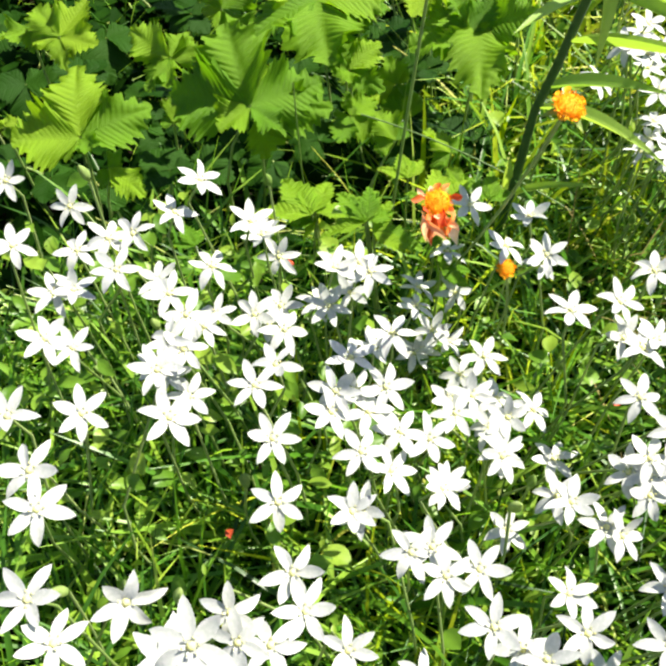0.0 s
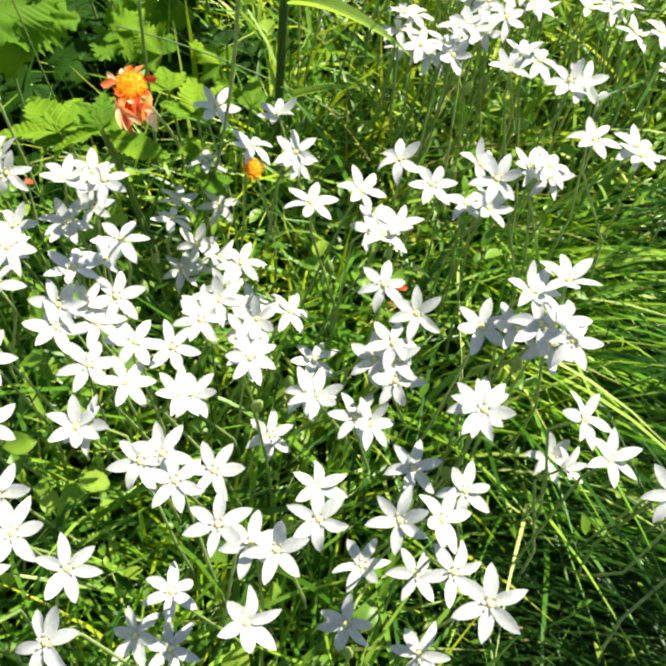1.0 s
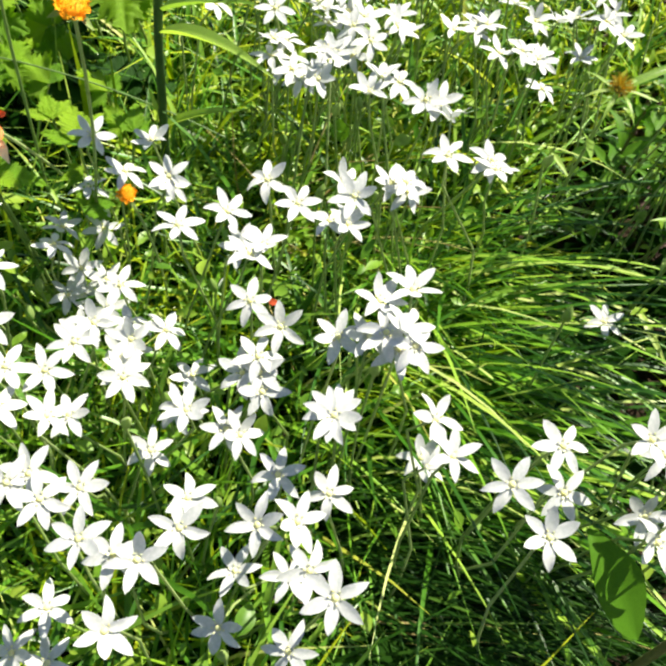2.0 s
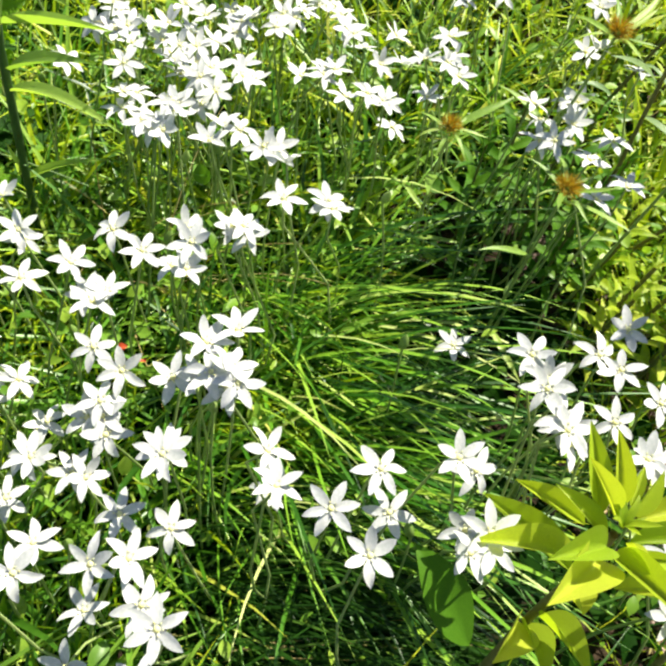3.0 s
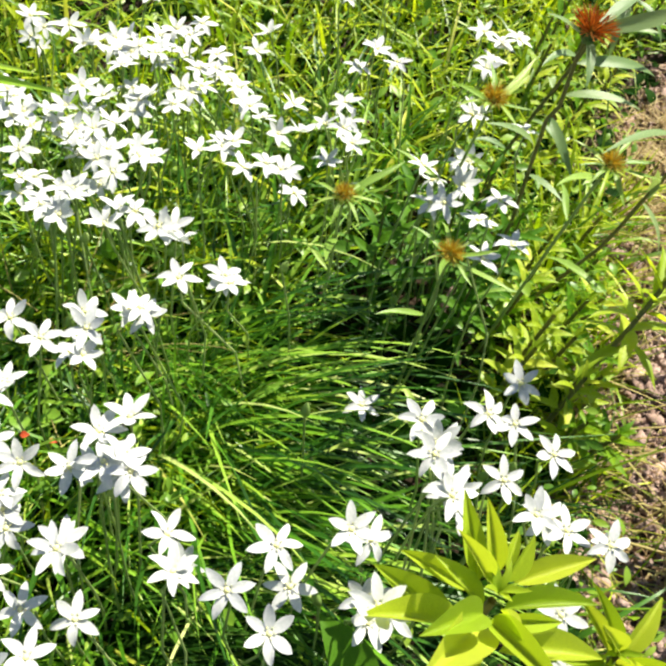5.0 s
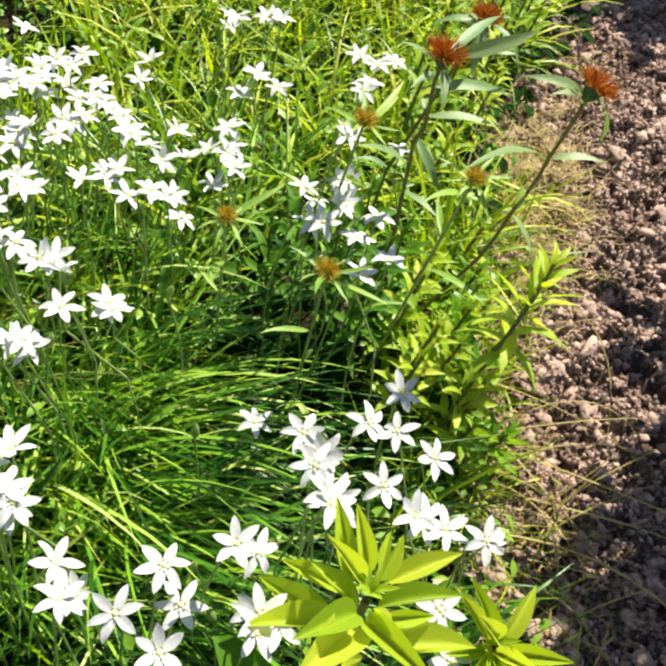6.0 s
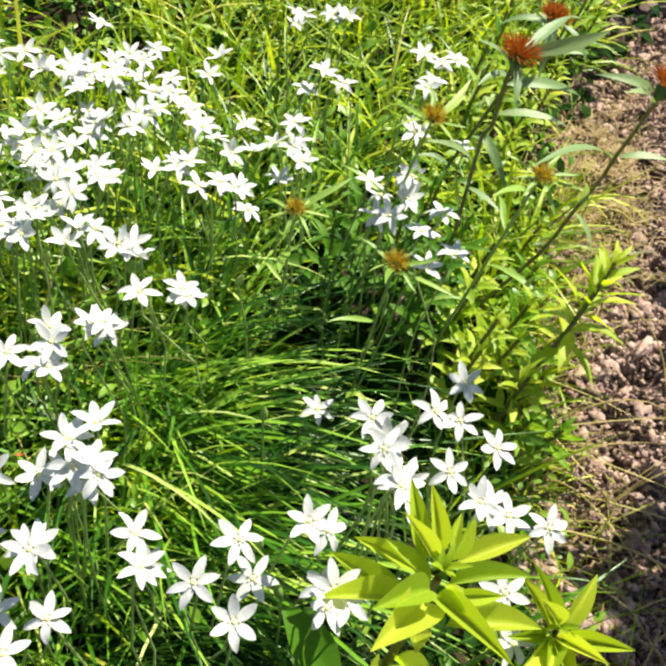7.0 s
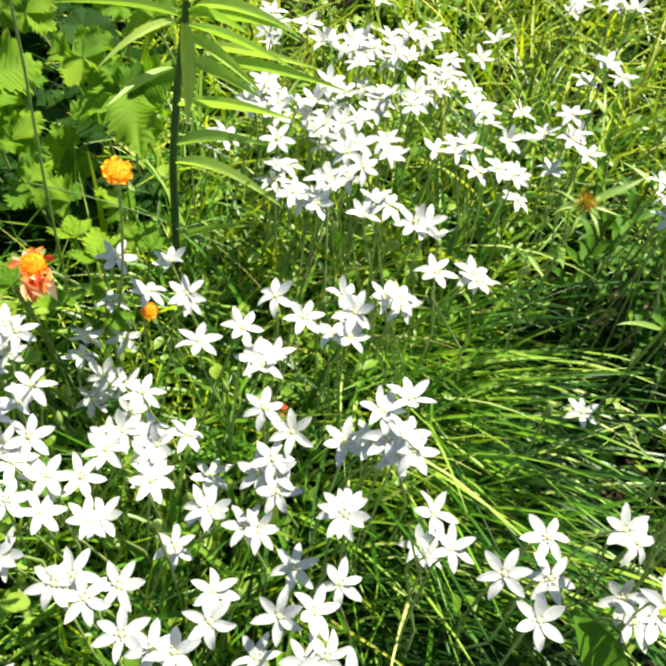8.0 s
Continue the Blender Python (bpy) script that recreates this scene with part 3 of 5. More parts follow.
# strap leaves of the white flowers
strap_pieces = [meadow(2400, (-0.1, 1.06), (0.15, 1.15), lambda x, y: inside(x, y, 0.10) & ~hollow(x, y) & ~lee(x, y) & ~leafy_corner(x, y) & ~front_edge(x, y), (0.14, 0.27), (0.2, 0.8), (0.5, 1.5), (0.0038, 0.0075))]
straps = new("strap_leaves", mesh_of("strap_leaves", *joined(strap_pieces), M_bulb))
tagged(straps, "long narrow dark green leaves of the white flowers", "leaves", kind="stuff")

# little oval leaves of the low weeds
pieces = []
for _ in range(8000):
    x, y = rng.uniform(-0.3, 1.4), rng.uniform(0.15, 1.5)
    if x > float(edge_x(y)) - 0.02 or (x < 0.42 and y > 0.78) or (lee(x, y) and rng.random() < 0.7):
        continue
    z = rng.uniform(0.02, 0.16)
    L = 0.007 + 0.017 * rng.random() ** 2
    v, f = leaf_arrays(L, L * rng.uniform(0.35, 0.6), 0.5, fold=0.3, curl=rng.uniform(0.1, 0.9), nu=5, nv=3)
    m = aimed((0, 0, 0), (rng.normal(), rng.normal(), rng.normal(0.15, 0.5)), (rng.normal(0, 0.5), rng.normal(0, 0.5), 1))
    pieces.append((v @ np.array(m.to_3x3()).T + (x, y, z), f))
for _ in range(170):
    x, y = rng.uniform(-0.2, 0.95), rng.uniform(0.25, 1.0)
    if x > 0.55 and y < 0.75 or x < 0.42 and y > 0.78:
        continue
    L = rng.uniform(0.016, 0.026)
    v, f = leaf_arrays(L, L * rng.uniform(0.55, 0.8), 0.5, fold=0.25, curl=rng.uniform(0.1, 0.9), nu=7, nv=5, blunt=0.8)
    m = aimed((0, 0, 0), (rng.normal(), rng.normal(), rng.normal(0.15, 0.3)), (rng.normal(0, 0.3), rng.normal(-0.2, 0.3), 1))
    pieces.append((v @ np.array(m.to_3x3()).T + (x, y, rng.uniform(0.09, 0.17)), f))
for _ in range(150):
    x, y = rng.uniform(0.06, 0.36), rng.uniform(0.44, 0.74)
    L = rng.uniform(0.014, 0.026)
    v, f = leaf_arrays(L, L * rng.uniform(0.42, 0.62), 0.5, fold=0.3, curl=rng.uniform(0.2, 0.9), nu=8, nv=5, blunt=0.9, wave=0.2)
    m = aimed((0, 0, 0), (rng.normal(), rng.normal(), rng.normal(0.2, 0.3)), (rng.normal(0, 0.3), rng.normal(-0.15, 0.3), 1))
    pieces.append((v @ np.array(m.to_3x3()).T + (x, y, rng.uniform(0.13, 0.235)), f))
# from here on, leaves added low down to paint the gaps' shade as colour
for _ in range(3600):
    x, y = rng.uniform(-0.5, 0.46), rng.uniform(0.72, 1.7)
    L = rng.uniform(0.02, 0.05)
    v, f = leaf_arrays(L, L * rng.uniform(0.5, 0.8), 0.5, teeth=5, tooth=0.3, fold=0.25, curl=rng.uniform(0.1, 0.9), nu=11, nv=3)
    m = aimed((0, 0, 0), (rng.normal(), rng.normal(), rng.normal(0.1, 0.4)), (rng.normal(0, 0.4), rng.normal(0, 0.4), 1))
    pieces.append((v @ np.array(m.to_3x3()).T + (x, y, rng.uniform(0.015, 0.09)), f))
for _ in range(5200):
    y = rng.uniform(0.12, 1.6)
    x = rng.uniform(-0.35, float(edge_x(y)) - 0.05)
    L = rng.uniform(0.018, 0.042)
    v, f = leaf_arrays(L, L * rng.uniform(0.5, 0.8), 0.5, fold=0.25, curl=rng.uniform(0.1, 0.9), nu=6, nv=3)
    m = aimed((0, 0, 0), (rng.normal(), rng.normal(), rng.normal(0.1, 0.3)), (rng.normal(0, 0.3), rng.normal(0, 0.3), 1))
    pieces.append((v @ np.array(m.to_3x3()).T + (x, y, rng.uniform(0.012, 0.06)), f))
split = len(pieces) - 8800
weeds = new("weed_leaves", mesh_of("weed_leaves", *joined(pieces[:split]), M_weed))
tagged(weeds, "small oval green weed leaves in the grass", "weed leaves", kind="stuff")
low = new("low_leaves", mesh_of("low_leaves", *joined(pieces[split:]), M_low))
tagged(low, "near-black low leaves added in place of the shade between plants", "leaves", kind="stuff")

# ---------------------------------------------------------------- white star flowers
PETALS = [
    leaf_mesh("petal", M_petal, length=0.0180, width=0.0070, peak=0.45, fold=0.16, curl=0.25, nu=9, nv=5, blunt=0.68),
    leaf_mesh("petal", M_petal, length=0.0184, width=0.0064, peak=0.44, fold=0.28, curl=0.60, nu=9, nv=5, blunt=0.70, wave=0.12, seed=1),
    leaf_mesh("petal", M_petal, length=0.0175, width=0.0073, peak=0.47, fold=0.12, curl=-0.40, nu=9, nv=5, blunt=0.68),
    leaf_mesh("petal", M_petal, length=0.0178, width=0.0067, peak=0.45, fold=0.38, curl=0.90, nu=9, nv=5, blunt=0.70, wave=0.18, seed=2),
]


def centre_mesh():
    """The ovary and the tips of the six stamens."""
    bits = [(ICO_V * (0.0023, 0.0023, 0.0013) + (0, 0, 0.0012), ICO_F)]
    for k in range(6):
        a = math.radians(60 * k + 30)
        bits.append((ICO_V * (0.0007, 0.0007, 0.0006) + (0.0037 * math.sin(-a), 0.0037 * math.cos(a), 0.0020), ICO_F))
    return mesh_of("flower_centre", *joined(bits), M_centre)


FILAMENT = leaf_mesh("filament", M_petal, length=0.0042, width=0.0019, peak=0.4, fold=0.1, curl=-0.5, nu=4, nv=3)
CENTRE = centre_mesh()
frng = random.Random(11)


def star_flower(x, y, z, size=1.0, state="open"):
    """An open white flower with its middle at (x, y, z), on a stem of its own."""
    r = frng
    lean = Vector((0.10 + r.gauss(0, 0.23), -0.30 + 0.20 * min(max((y - 0.45) / 0.45, 0), 1) + r.gauss(0, 0.23), 1)).normalized()
    foot = Vector((x - lean.x * 0.06 + r.gauss(0, 0.024), y - lean.y * 0.06 + r.gauss(0, 0.024), 0.0))
    ob = thing("star_flower", foot, "open white six-petalled star flower on a slender green stem", "flower", "white star flowers")
    if state == "half":
        ob["label"] = "half-closed white star flower with petals drawn together"
    head = Vector((x, y, z)) - foot
    side = lean.orthogonal().normalized()
    base = Matrix.Translation(head) @ Matrix((side, lean.cross(side), lean)).transposed().to_4x4() @ Matrix.Rotation(r.uniform(0, 6.28), 4, "Z")
    lift = {"open": r.choice((r.uniform(0.0, 0.3), r.uniform(0.0, 0.3), r.uniform(0.2, 0.6))), "half": r.uniform(0.8, 1.1)}[state]
    for k in range(6):
        me = PETALS[r.choice((0, 0, 1, 2, 3))]
        s = size * r.uniform(0.93, 1.06)
        m = base @ Matrix.Rotation(math.radians(60 * k) + r.gauss(0, 0.08), 4, "Z") @ Matrix.Translation((0, 0.0012, 0.0006 * (k % 2))) @ Matrix.Rotation(lift + r.gauss(0, 0.13), 4, "X") @ Matrix.Rotation(r.gauss(0, 0.12), 4, "Y")
        part("petal", me, ob, m=m @ Matrix.Diagonal((s, s, s, 1)))
    for k in range(6 if size > 1 or y < 0.5 else 0):
        part("filament", FILAMENT, ob, m=base @ Matrix.Diagonal((size, size, size, 1)) @ Matrix.Rotation(math.radians(60 * k + 30), 4, "Z") @ Matrix.Translation((0, 0.0012, 0.0004)) @ Matrix.Rotation(0.42, 4, "X"))
    part("flower_centre", CENTRE, ob, "pale yellow stamens round a green ovary", m=base @ Matrix.Diagonal((size, size, size, 1)))
    pts = bow((0, 0, 0), head - lean * 0.001, (r.gauss(0, 0.016), r.gauss(0, 0.016), 0), 6)
    pts[-2] = head - lean * 0.03 * min(1, z / 0.15)
    part("stem", mesh_of("stem", *tube_arrays(pts, [0.0014, 0.0013, 0.0012, 0.0011, 0.001, 0.0009], 5), M_stem), ob, "slender green stem")
    return ob


def bud_mesh():
    n, k = 8, 8
    s = np.linspace(0, 1, n)
    rad = 0.0035 * np.sin(np.pi * s**0.8) ** 0.75 + 0.0003
    a = np.linspace(0, 2 * np.pi, k, endpoint=False)
    v = np.stack([rad[:, None] * np.cos(a) * (1 + 0.10 * np.cos(3 * a)), rad[:, None] * np.sin(a) * (1 + 0.10 * np.cos(3 * a)), np.repeat(0.017 * s[:, None], k, 1)], -1)
    f = [(i * k + j, i * k + (j + 1) % k, (i + 1) * k + (j + 1) % k, (i + 1) * k + j) for i in range(n - 1) for j in range(k)]
    return mesh_of("bud", v, np.array(f), M_bud)


BUD = bud_mesh()


def flower_bud(x, y, z):
    r = frng
    foot = Vector((x + r.gauss(0, 0.012), y + r.gauss(0, 0.012), 0))
    ob = thing("flower_bud", foot, "closed green and white striped bud on a thin stem", "flower bud", "closed buds")
    head = Vector((x, y, z)) - foot
    up = Vector((r.gauss(0, 0.25), r.gauss(0, 0.25), 1))
    part("bud", BUD, ob, "pale green bud", m=aimed(head, up, (0, 1, 0)) @ Matrix.Rotation(-math.pi / 2, 4, "X"))
    part("stem", mesh_of("stem", *tube_arrays(bow((0, 0, 0), head, (r.gauss(0, 0.008), r.gauss(0, 0.008), 0), 5), [0.0013, 0.0012, 0.0011, 0.001, 0.0012], 5), M_stem), ob)
    return ob


star_flower(0.204, 0.350, 0.295, size=1.16)
star_flower(0.226, 0.330, 0.295, size=1.16)
star_flower(0.257, 0.357, 0.295, size=1.16)
star_flower(0.285, 0.330, 0.295, size=1.16)
star_flower(0.290, 0.334, 0.295, size=1.16)
star_flower(0.310, 0.328, 0.350, size=1.16)
star_flower(0.313, 0.323, 0.295)
star_flower(0.314, 0.360, 0.295)
star_flower(0.324, 0.342, 0.310)
star_flower(0.339, 0.346, 0.297)
star_flower(0.352, 0.320, 0.295)
star_flower(0.353, 0.368, 0.289)
star_flower(0.378, 0.356, 0.271)
star_flower(0.377, 0.318, 0.280)
star_flower(0.404, 0.339, 0.196)
star_flower(0.423, 0.362, 0.206)
star_flower(0.424, 0.333, 0.192)
star_flower(0.472, 0.370, 0.273)
star_flower(0.472, 0.328, 0.282)
star_flower(0.485, 0.367, 0.273)
star_flower(0.526, 0.346, 0.203)
star_flower(0.568, 0.330, 0.203)
star_flower(0.579, 0.359, 0.266)
star_flower(0.590, 0.335, 0.296)
star_flower(0.716, 0.368, 0.278)
star_flower(0.777, 0.362, 0.280)
star_flower(0.774, 0.353, 0.335)
star_flower(0.793, 0.364, 0.280)
star_flower(0.895, 0.338, 0.293)
star_flower(0.902, 0.314, 0.257)
star_flower(0.948, 0.375, 0.292)
star_flower(0.149, 0.457, 0.293, size=1.16)
star_flower(0.176, 0.424, 0.293, size=1.16)
star_flower(0.189, 0.401, 0.293, size=1.16)
star_flower(0.194, 0.466, 0.293)
star_flower(0.244, 0.479, 0.278, size=1.18)
star_flower(0.314, 0.471, 0.284)
star_flower(0.326, 0.428, 0.288)
star_flower(0.343, 0.386, 0.295)
star_flower(0.369, 0.436, 0.271)
star_flower(0.369, 0.477, 0.270)
star_flower(0.376, 0.440, 0.268)
star_flower(0.389, 0.474, 0.255)
star_flower(0.407, 0.417, 0.268)
star_flower(0.419, 0.422, 0.268)
star_flower(0.422, 0.464, 0.260)
star_flower(0.428, 0.405, 0.271)
star_flower(0.448, 0.414, 0.264)
star_flower(0.455, 0.376, 0.284)
star_flower(0.475, 0.477, 0.179)
star_flower(0.506, 0.474, 0.244)
star_flower(0.500, 0.484, 0.228)
star_flower(0.507, 0.384, 0.273)
star_flower(0.507, 0.420, 0.228)
star_flower(0.531, 0.466, 0.231)
star_flower(0.536, 0.381, 0.199)
star_flower(0.540, 0.461, 0.232)
star_flower(0.554, 0.497, 0.251)
star_flower(0.551, 0.384, 0.273)
star_flower(0.555, 0.485, 0.246)
star_flower(0.564, 0.427, 0.243)
star_flower(0.570, 0.379, 0.191)
star_flower(0.573, 0.384, 0.276)
star_flower(0.596, 0.438, 0.300)
star_flower(0.597, 0.448, 0.286)
star_flower(0.596, 0.417, 0.234)
star_flower(0.604, 0.502, 0.285)
star_flower(0.622, 0.494, 0.296)
star_flower(0.629, 0.483, 0.318)
star_flower(0.638, 0.482, 0.301)
star_flower(0.641, 0.485, 0.318)
star_flower(0.645, 0.473, 0.318)
star_flower(0.662, 0.448, 0.272)
star_flower(0.669, 0.462, 0.184)
star_flower(0.694, 0.393, 0.297)
star_flower(0.729, 0.416, 0.296)
star_flower(0.736, 0.400, 0.264)
star_flower(0.775, 0.411, 0.312)
star_flower(0.784, 0.384, 0.260)
star_flower(0.790, 0.410, 0.293)
star_flower(0.836, 0.409, 0.339)
star_flower(0.844, 0.481, 0.312)
star_flower(0.845, 0.419, 0.324)
star_flower(0.839, 0.445, 0.327)
star_flower(0.860, 0.475, 0.288)
star_flower(0.889, 0.430, 0.302)
star_flower(0.902, 0.402, 0.301)
star_flower(0.913, 0.402, 0.291)
star_flower(0.925, 0.393, 0.287)
star_flower(0.934, 0.493, 0.262)
star_flower(0.956, 0.464, 0.258)
star_flower(0.098, 0.592, 0.293)
star_flower(0.125, 0.625, 0.255)
star_flower(0.134, 0.566, 0.277)
star_flower(0.151, 0.517, 0.293)
star_flower(0.165, 0.609, 0.293)
star_flower(0.180, 0.581, 0.293)
star_flower(0.182, 0.616, 0.293)
star_flower(0.232, 0.504, 0.293)
star_flower(0.219, 0.573, 0.283)
star_flower(0.234, 0.510, 0.293)
star_flower(0.234, 0.529, 0.293)
star_flower(0.239, 0.550, 0.293)
star_flower(0.245, 0.522, 0.293)
star_flower(0.244, 0.600, 0.285)
star_flower(0.277, 0.581, 0.259)
star_flower(0.299, 0.497, 0.301)
star_flower(0.290, 0.606, 0.239)
star_flower(0.303, 0.563, 0.270)
star_flower(0.303, 0.533, 0.270)
star_flower(0.326, 0.612, 0.238)
star_flower(0.329, 0.624, 0.270)
star_flower(0.346, 0.501, 0.273)
star_flower(0.347, 0.514, 0.278)
star_flower(0.354, 0.536, 0.286)
star_flower(0.356, 0.624, 0.270)
star_flower(0.370, 0.506, 0.270)
star_flower(0.379, 0.525, 0.273)
star_flower(0.379, 0.561, 0.284)
star_flower(0.392, 0.500, 0.260)
star_flower(0.412, 0.507, 0.243)
star_flower(0.425, 0.557, 0.214)
star_flower(0.428, 0.530, 0.241)
star_flower(0.439, 0.548, 0.238)
star_flower(0.449, 0.602, 0.209)
star_flower(0.459, 0.563, 0.214)
star_flower(0.462, 0.504, 0.237)
star_flower(0.465, 0.536, 0.235)
star_flower(0.462, 0.513, 0.228)
star_flower(0.486, 0.557, 0.214)
star_flower(0.499, 0.600, 0.281)
star_flower(0.505, 0.529, 0.195)
star_flower(0.533, 0.613, 0.280)
star_flower(0.541, 0.601, 0.255)
star_flower(0.542, 0.500, 0.246)
star_flower(0.548, 0.548, 0.262)
star_flower(0.548, 0.580, 0.274)
star_flower(0.553, 0.505, 0.258)
star_flower(0.568, 0.524, 0.265)
star_flower(0.606, 0.611, 0.272)
star_flower(0.617, 0.595, 0.287)
star_flower(0.627, 0.507, 0.317)
star_flower(0.622, 0.610, 0.299)
star_flower(0.648, 0.512, 0.321)
star_flower(0.848, 0.593, 0.162)
star_flower(0.899, 0.485, 0.299)
star_flower(0.952, 0.528, 0.264)
star_flower(0.068, 0.655, 0.293)
star_flower(0.106, 0.666, 0.259)
star_flower(0.206, 0.641, 0.293)
star_flower(0.223, 0.661, 0.309)
star_flower(0.257, 0.689, 0.223)
star_flower(0.268, 0.630, 0.304)
star_flower(0.274, 0.635, 0.285)
star_flower(0.347, 0.631, 0.270)
star_flower(0.392, 0.650, 0.201)
star_flower(0.395, 0.637, 0.150)
star_flower(0.392, 0.681, 0.186)
star_flower(0.408, 0.649, 0.171)
star_flower(0.413, 0.710, 0.203)
star_flower(0.424, 0.687, 0.177)
star_flower(0.425, 0.715, 0.257)
star_flower(0.455, 0.670, 0.262)
star_flower(0.473, 0.707, 0.259)
star_flower(0.487, 0.672, 0.255)
star_flower(0.562, 0.654, 0.270)
star_flower(0.584, 0.630, 0.270)
star_flower(0.601, 0.760, 0.288)
star_flower(0.605, 0.747, 0.288)
star_flower(0.619, 0.649, 0.273)
star_flower(0.642, 0.716, 0.302)
star_flower(0.654, 0.642, 0.279)
star_flower(0.654, 0.732, 0.303)
star_flower(0.662, 0.630, 0.292)
star_flower(0.665, 0.634, 0.279)
star_flower(0.668, 0.735, 0.296)
star_flower(0.685, 0.707, 0.302)
star_flower(0.697, 0.709, 0.299)
star_flower(0.695, 0.652, 0.297)
star_flower(0.702, 0.688, 0.301)
star_flower(0.734, 0.664, 0.281)
star_flower(0.736, 0.655, 0.280)
star_flower(0.934, 0.726, 0.282)
star_flower(0.939, 0.709, 0.296)
star_flower(0.946, 0.630, 0.304)
star_flower(0.969, 0.740, 0.287)
star_flower(0.960, 0.679, 0.300)
star_flower(0.976, 0.639, 0.306)
star_flower(0.992, 0.705, 0.296)
star_flower(0.522, 0.841, 0.290)
star_flower(0.573, 0.838, 0.288)
star_flower(0.571, 0.815, 0.275)
star_flower(0.580, 0.845, 0.214)
star_flower(0.586, 0.789, 0.264)
star_flower(0.607, 0.889, 0.275)
star_flower(0.611, 0.767, 0.302)
star_flower(0.618, 0.763, 0.302)
star_flower(0.623, 0.863, 0.288)
star_flower(0.639, 0.805, 0.267)
star_flower(0.639, 0.864, 0.286)
star_flower(0.640, 0.819, 0.286)
star_flower(0.650, 0.832, 0.286)
star_flower(0.652, 0.799, 0.286)
star_flower(0.657, 0.870, 0.286)
star_flower(0.677, 0.819, 0.286)
star_flower(0.680, 0.842, 0.281)
star_flower(0.689, 0.839, 0.267)
star_flower(0.736, 0.849, 0.262)
star_flower(0.761, 0.863, 0.253)
star_flower(0.773, 0.869, 0.254)
star_flower(0.777, 0.829, 0.253)
star_flower(0.800, 0.833, 0.253)
star_flower(0.824, 0.838, 0.237)
star_flower(0.832, 0.836, 0.207)
star_flower(0.892, 0.879, 0.253)
star_flower(0.941, 0.772, 0.286)
star_flower(0.971, 0.755, 0.356)
star_flower(1.004, 0.822, 0.304)
star_flower(0.997, 0.789, 0.272)
star_flower(0.994, 0.800, 0.261)
star_flower(0.547, 0.895, 0.290)
star_flower(0.555, 0.895, 0.290)
star_flower(0.565, 0.911, 0.302)
star_flower(0.566, 0.886, 0.290)
star_flower(0.577, 0.892, 0.290)
star_flower(0.598, 0.890, 0.290)
star_flower(0.615, 0.902, 0.285)
star_flower(0.632, 0.930, 0.288)
star_flower(0.636, 0.920, 0.263)
star_flower(0.673, 0.996, 0.265)
star_flower(0.678, 0.907, 0.271)
star_flower(0.686, 0.916, 0.277)
star_flower(0.697, 0.920, 0.279)
star_flower(0.709, 0.976, 0.290)
star_flower(0.718, 0.906, 0.277)
star_flower(0.731, 0.951, 0.262)
star_flower(0.751, 0.943, 0.270)
star_flower(0.752, 0.975, 0.270)
star_flower(0.765, 0.882, 0.246)
star_flower(0.771, 0.974, 0.270)
star_flower(0.782, 0.953, 0.270)
star_flower(0.789, 0.936, 0.270)
star_flower(0.792, 0.917, 0.268)
star_flower(0.795, 0.898, 0.274)
star_flower(0.821, 0.877, 0.253)
star_flower(0.848, 0.929, 0.250)
star_flower(0.848, 0.888, 0.245)
star_flower(0.886, 0.932, 0.218)
star_flower(0.905, 0.922, 0.253)
star_flower(0.947, 0.967, 0.288)
star_flower(0.981, 0.982, 0.259)
star_flower(1.061, 0.921, 0.287)
star_flower(1.076, 0.977, 0.296)
star_flower(1.078, 0.945, 0.280)
star_flower(1.098, 0.971, 0.285)
star_flower(1.103, 0.975, 0.278)
star_flower(1.123, 0.978, 0.284)
star_flower(0.581, 1.100, 0.265)
star_flower(0.591, 1.124, 0.236)
star_flower(0.622, 1.078, 0.265)
star_flower(0.636, 1.039, 0.265)
star_flower(0.646, 1.044, 0.265)
star_flower(0.671, 1.048, 0.265)
star_flower(0.673, 1.025, 0.265)
star_flower(0.683, 1.047, 0.264)
star_flower(0.685, 1.020, 0.265)
star_flower(0.694, 1.027, 0.267)
star_flower(0.713, 1.126, 0.269)
star_flower(0.720, 1.069, 0.253)
star_flower(0.718, 1.028, 0.268)
star_flower(0.739, 1.058, 0.267)
star_flower(0.750, 1.028, 0.277)
star_flower(0.766, 1.046, 0.279)
star_flower(0.775, 0.994, 0.273)
star_flower(0.841, 1.037, 0.269)
star_flower(0.949, 1.098, 0.288)
star_flower(0.968, 1.121, 0.270)
star_flower(0.963, 1.010, 0.261)
star_flower(0.994, 1.087, 0.288)
star_flower(0.994, 1.034, 0.314)
star_flower(1.005, 1.080, 0.289)
star_flower(0.779, 1.007, 0.235, size=0.94)
star_flower(0.815, 0.925, 0.238, size=0.94)
star_flower(0.987, 0.762, 0.267, size=0.94)
star_flower(0.487, 0.678, 0.238, size=0.94)
star_flower(0.828, 1.044, 0.242, size=0.94)
star_flower(0.424, 0.656, 0.147, size=0.94)
star_flower(0.403, 0.652, 0.133, size=0.94)
star_flower(0.434, 0.606, 0.174, size=0.94)
star_flower(0.455, 0.537, 0.215, size=0.94)
star_flower(0.874, 0.866, 0.220, size=0.94)
star_flower(0.314, 0.631, 0.215, size=0.94)
star_flower(0.367, 0.558, 0.266, size=0.94)
star_flower(0.359, 0.526, 0.262, size=0.94)
star_flower(0.884, 0.823, 0.278, size=0.94)
star_flower(0.284, 0.637, 0.260, size=0.94)
star_flower(0.245, 0.561, 0.265, size=0.94)
star_flower(0.232, 0.517, 0.268, size=0.94)
star_flower(0.279, 0.605, 0.214, size=0.94)
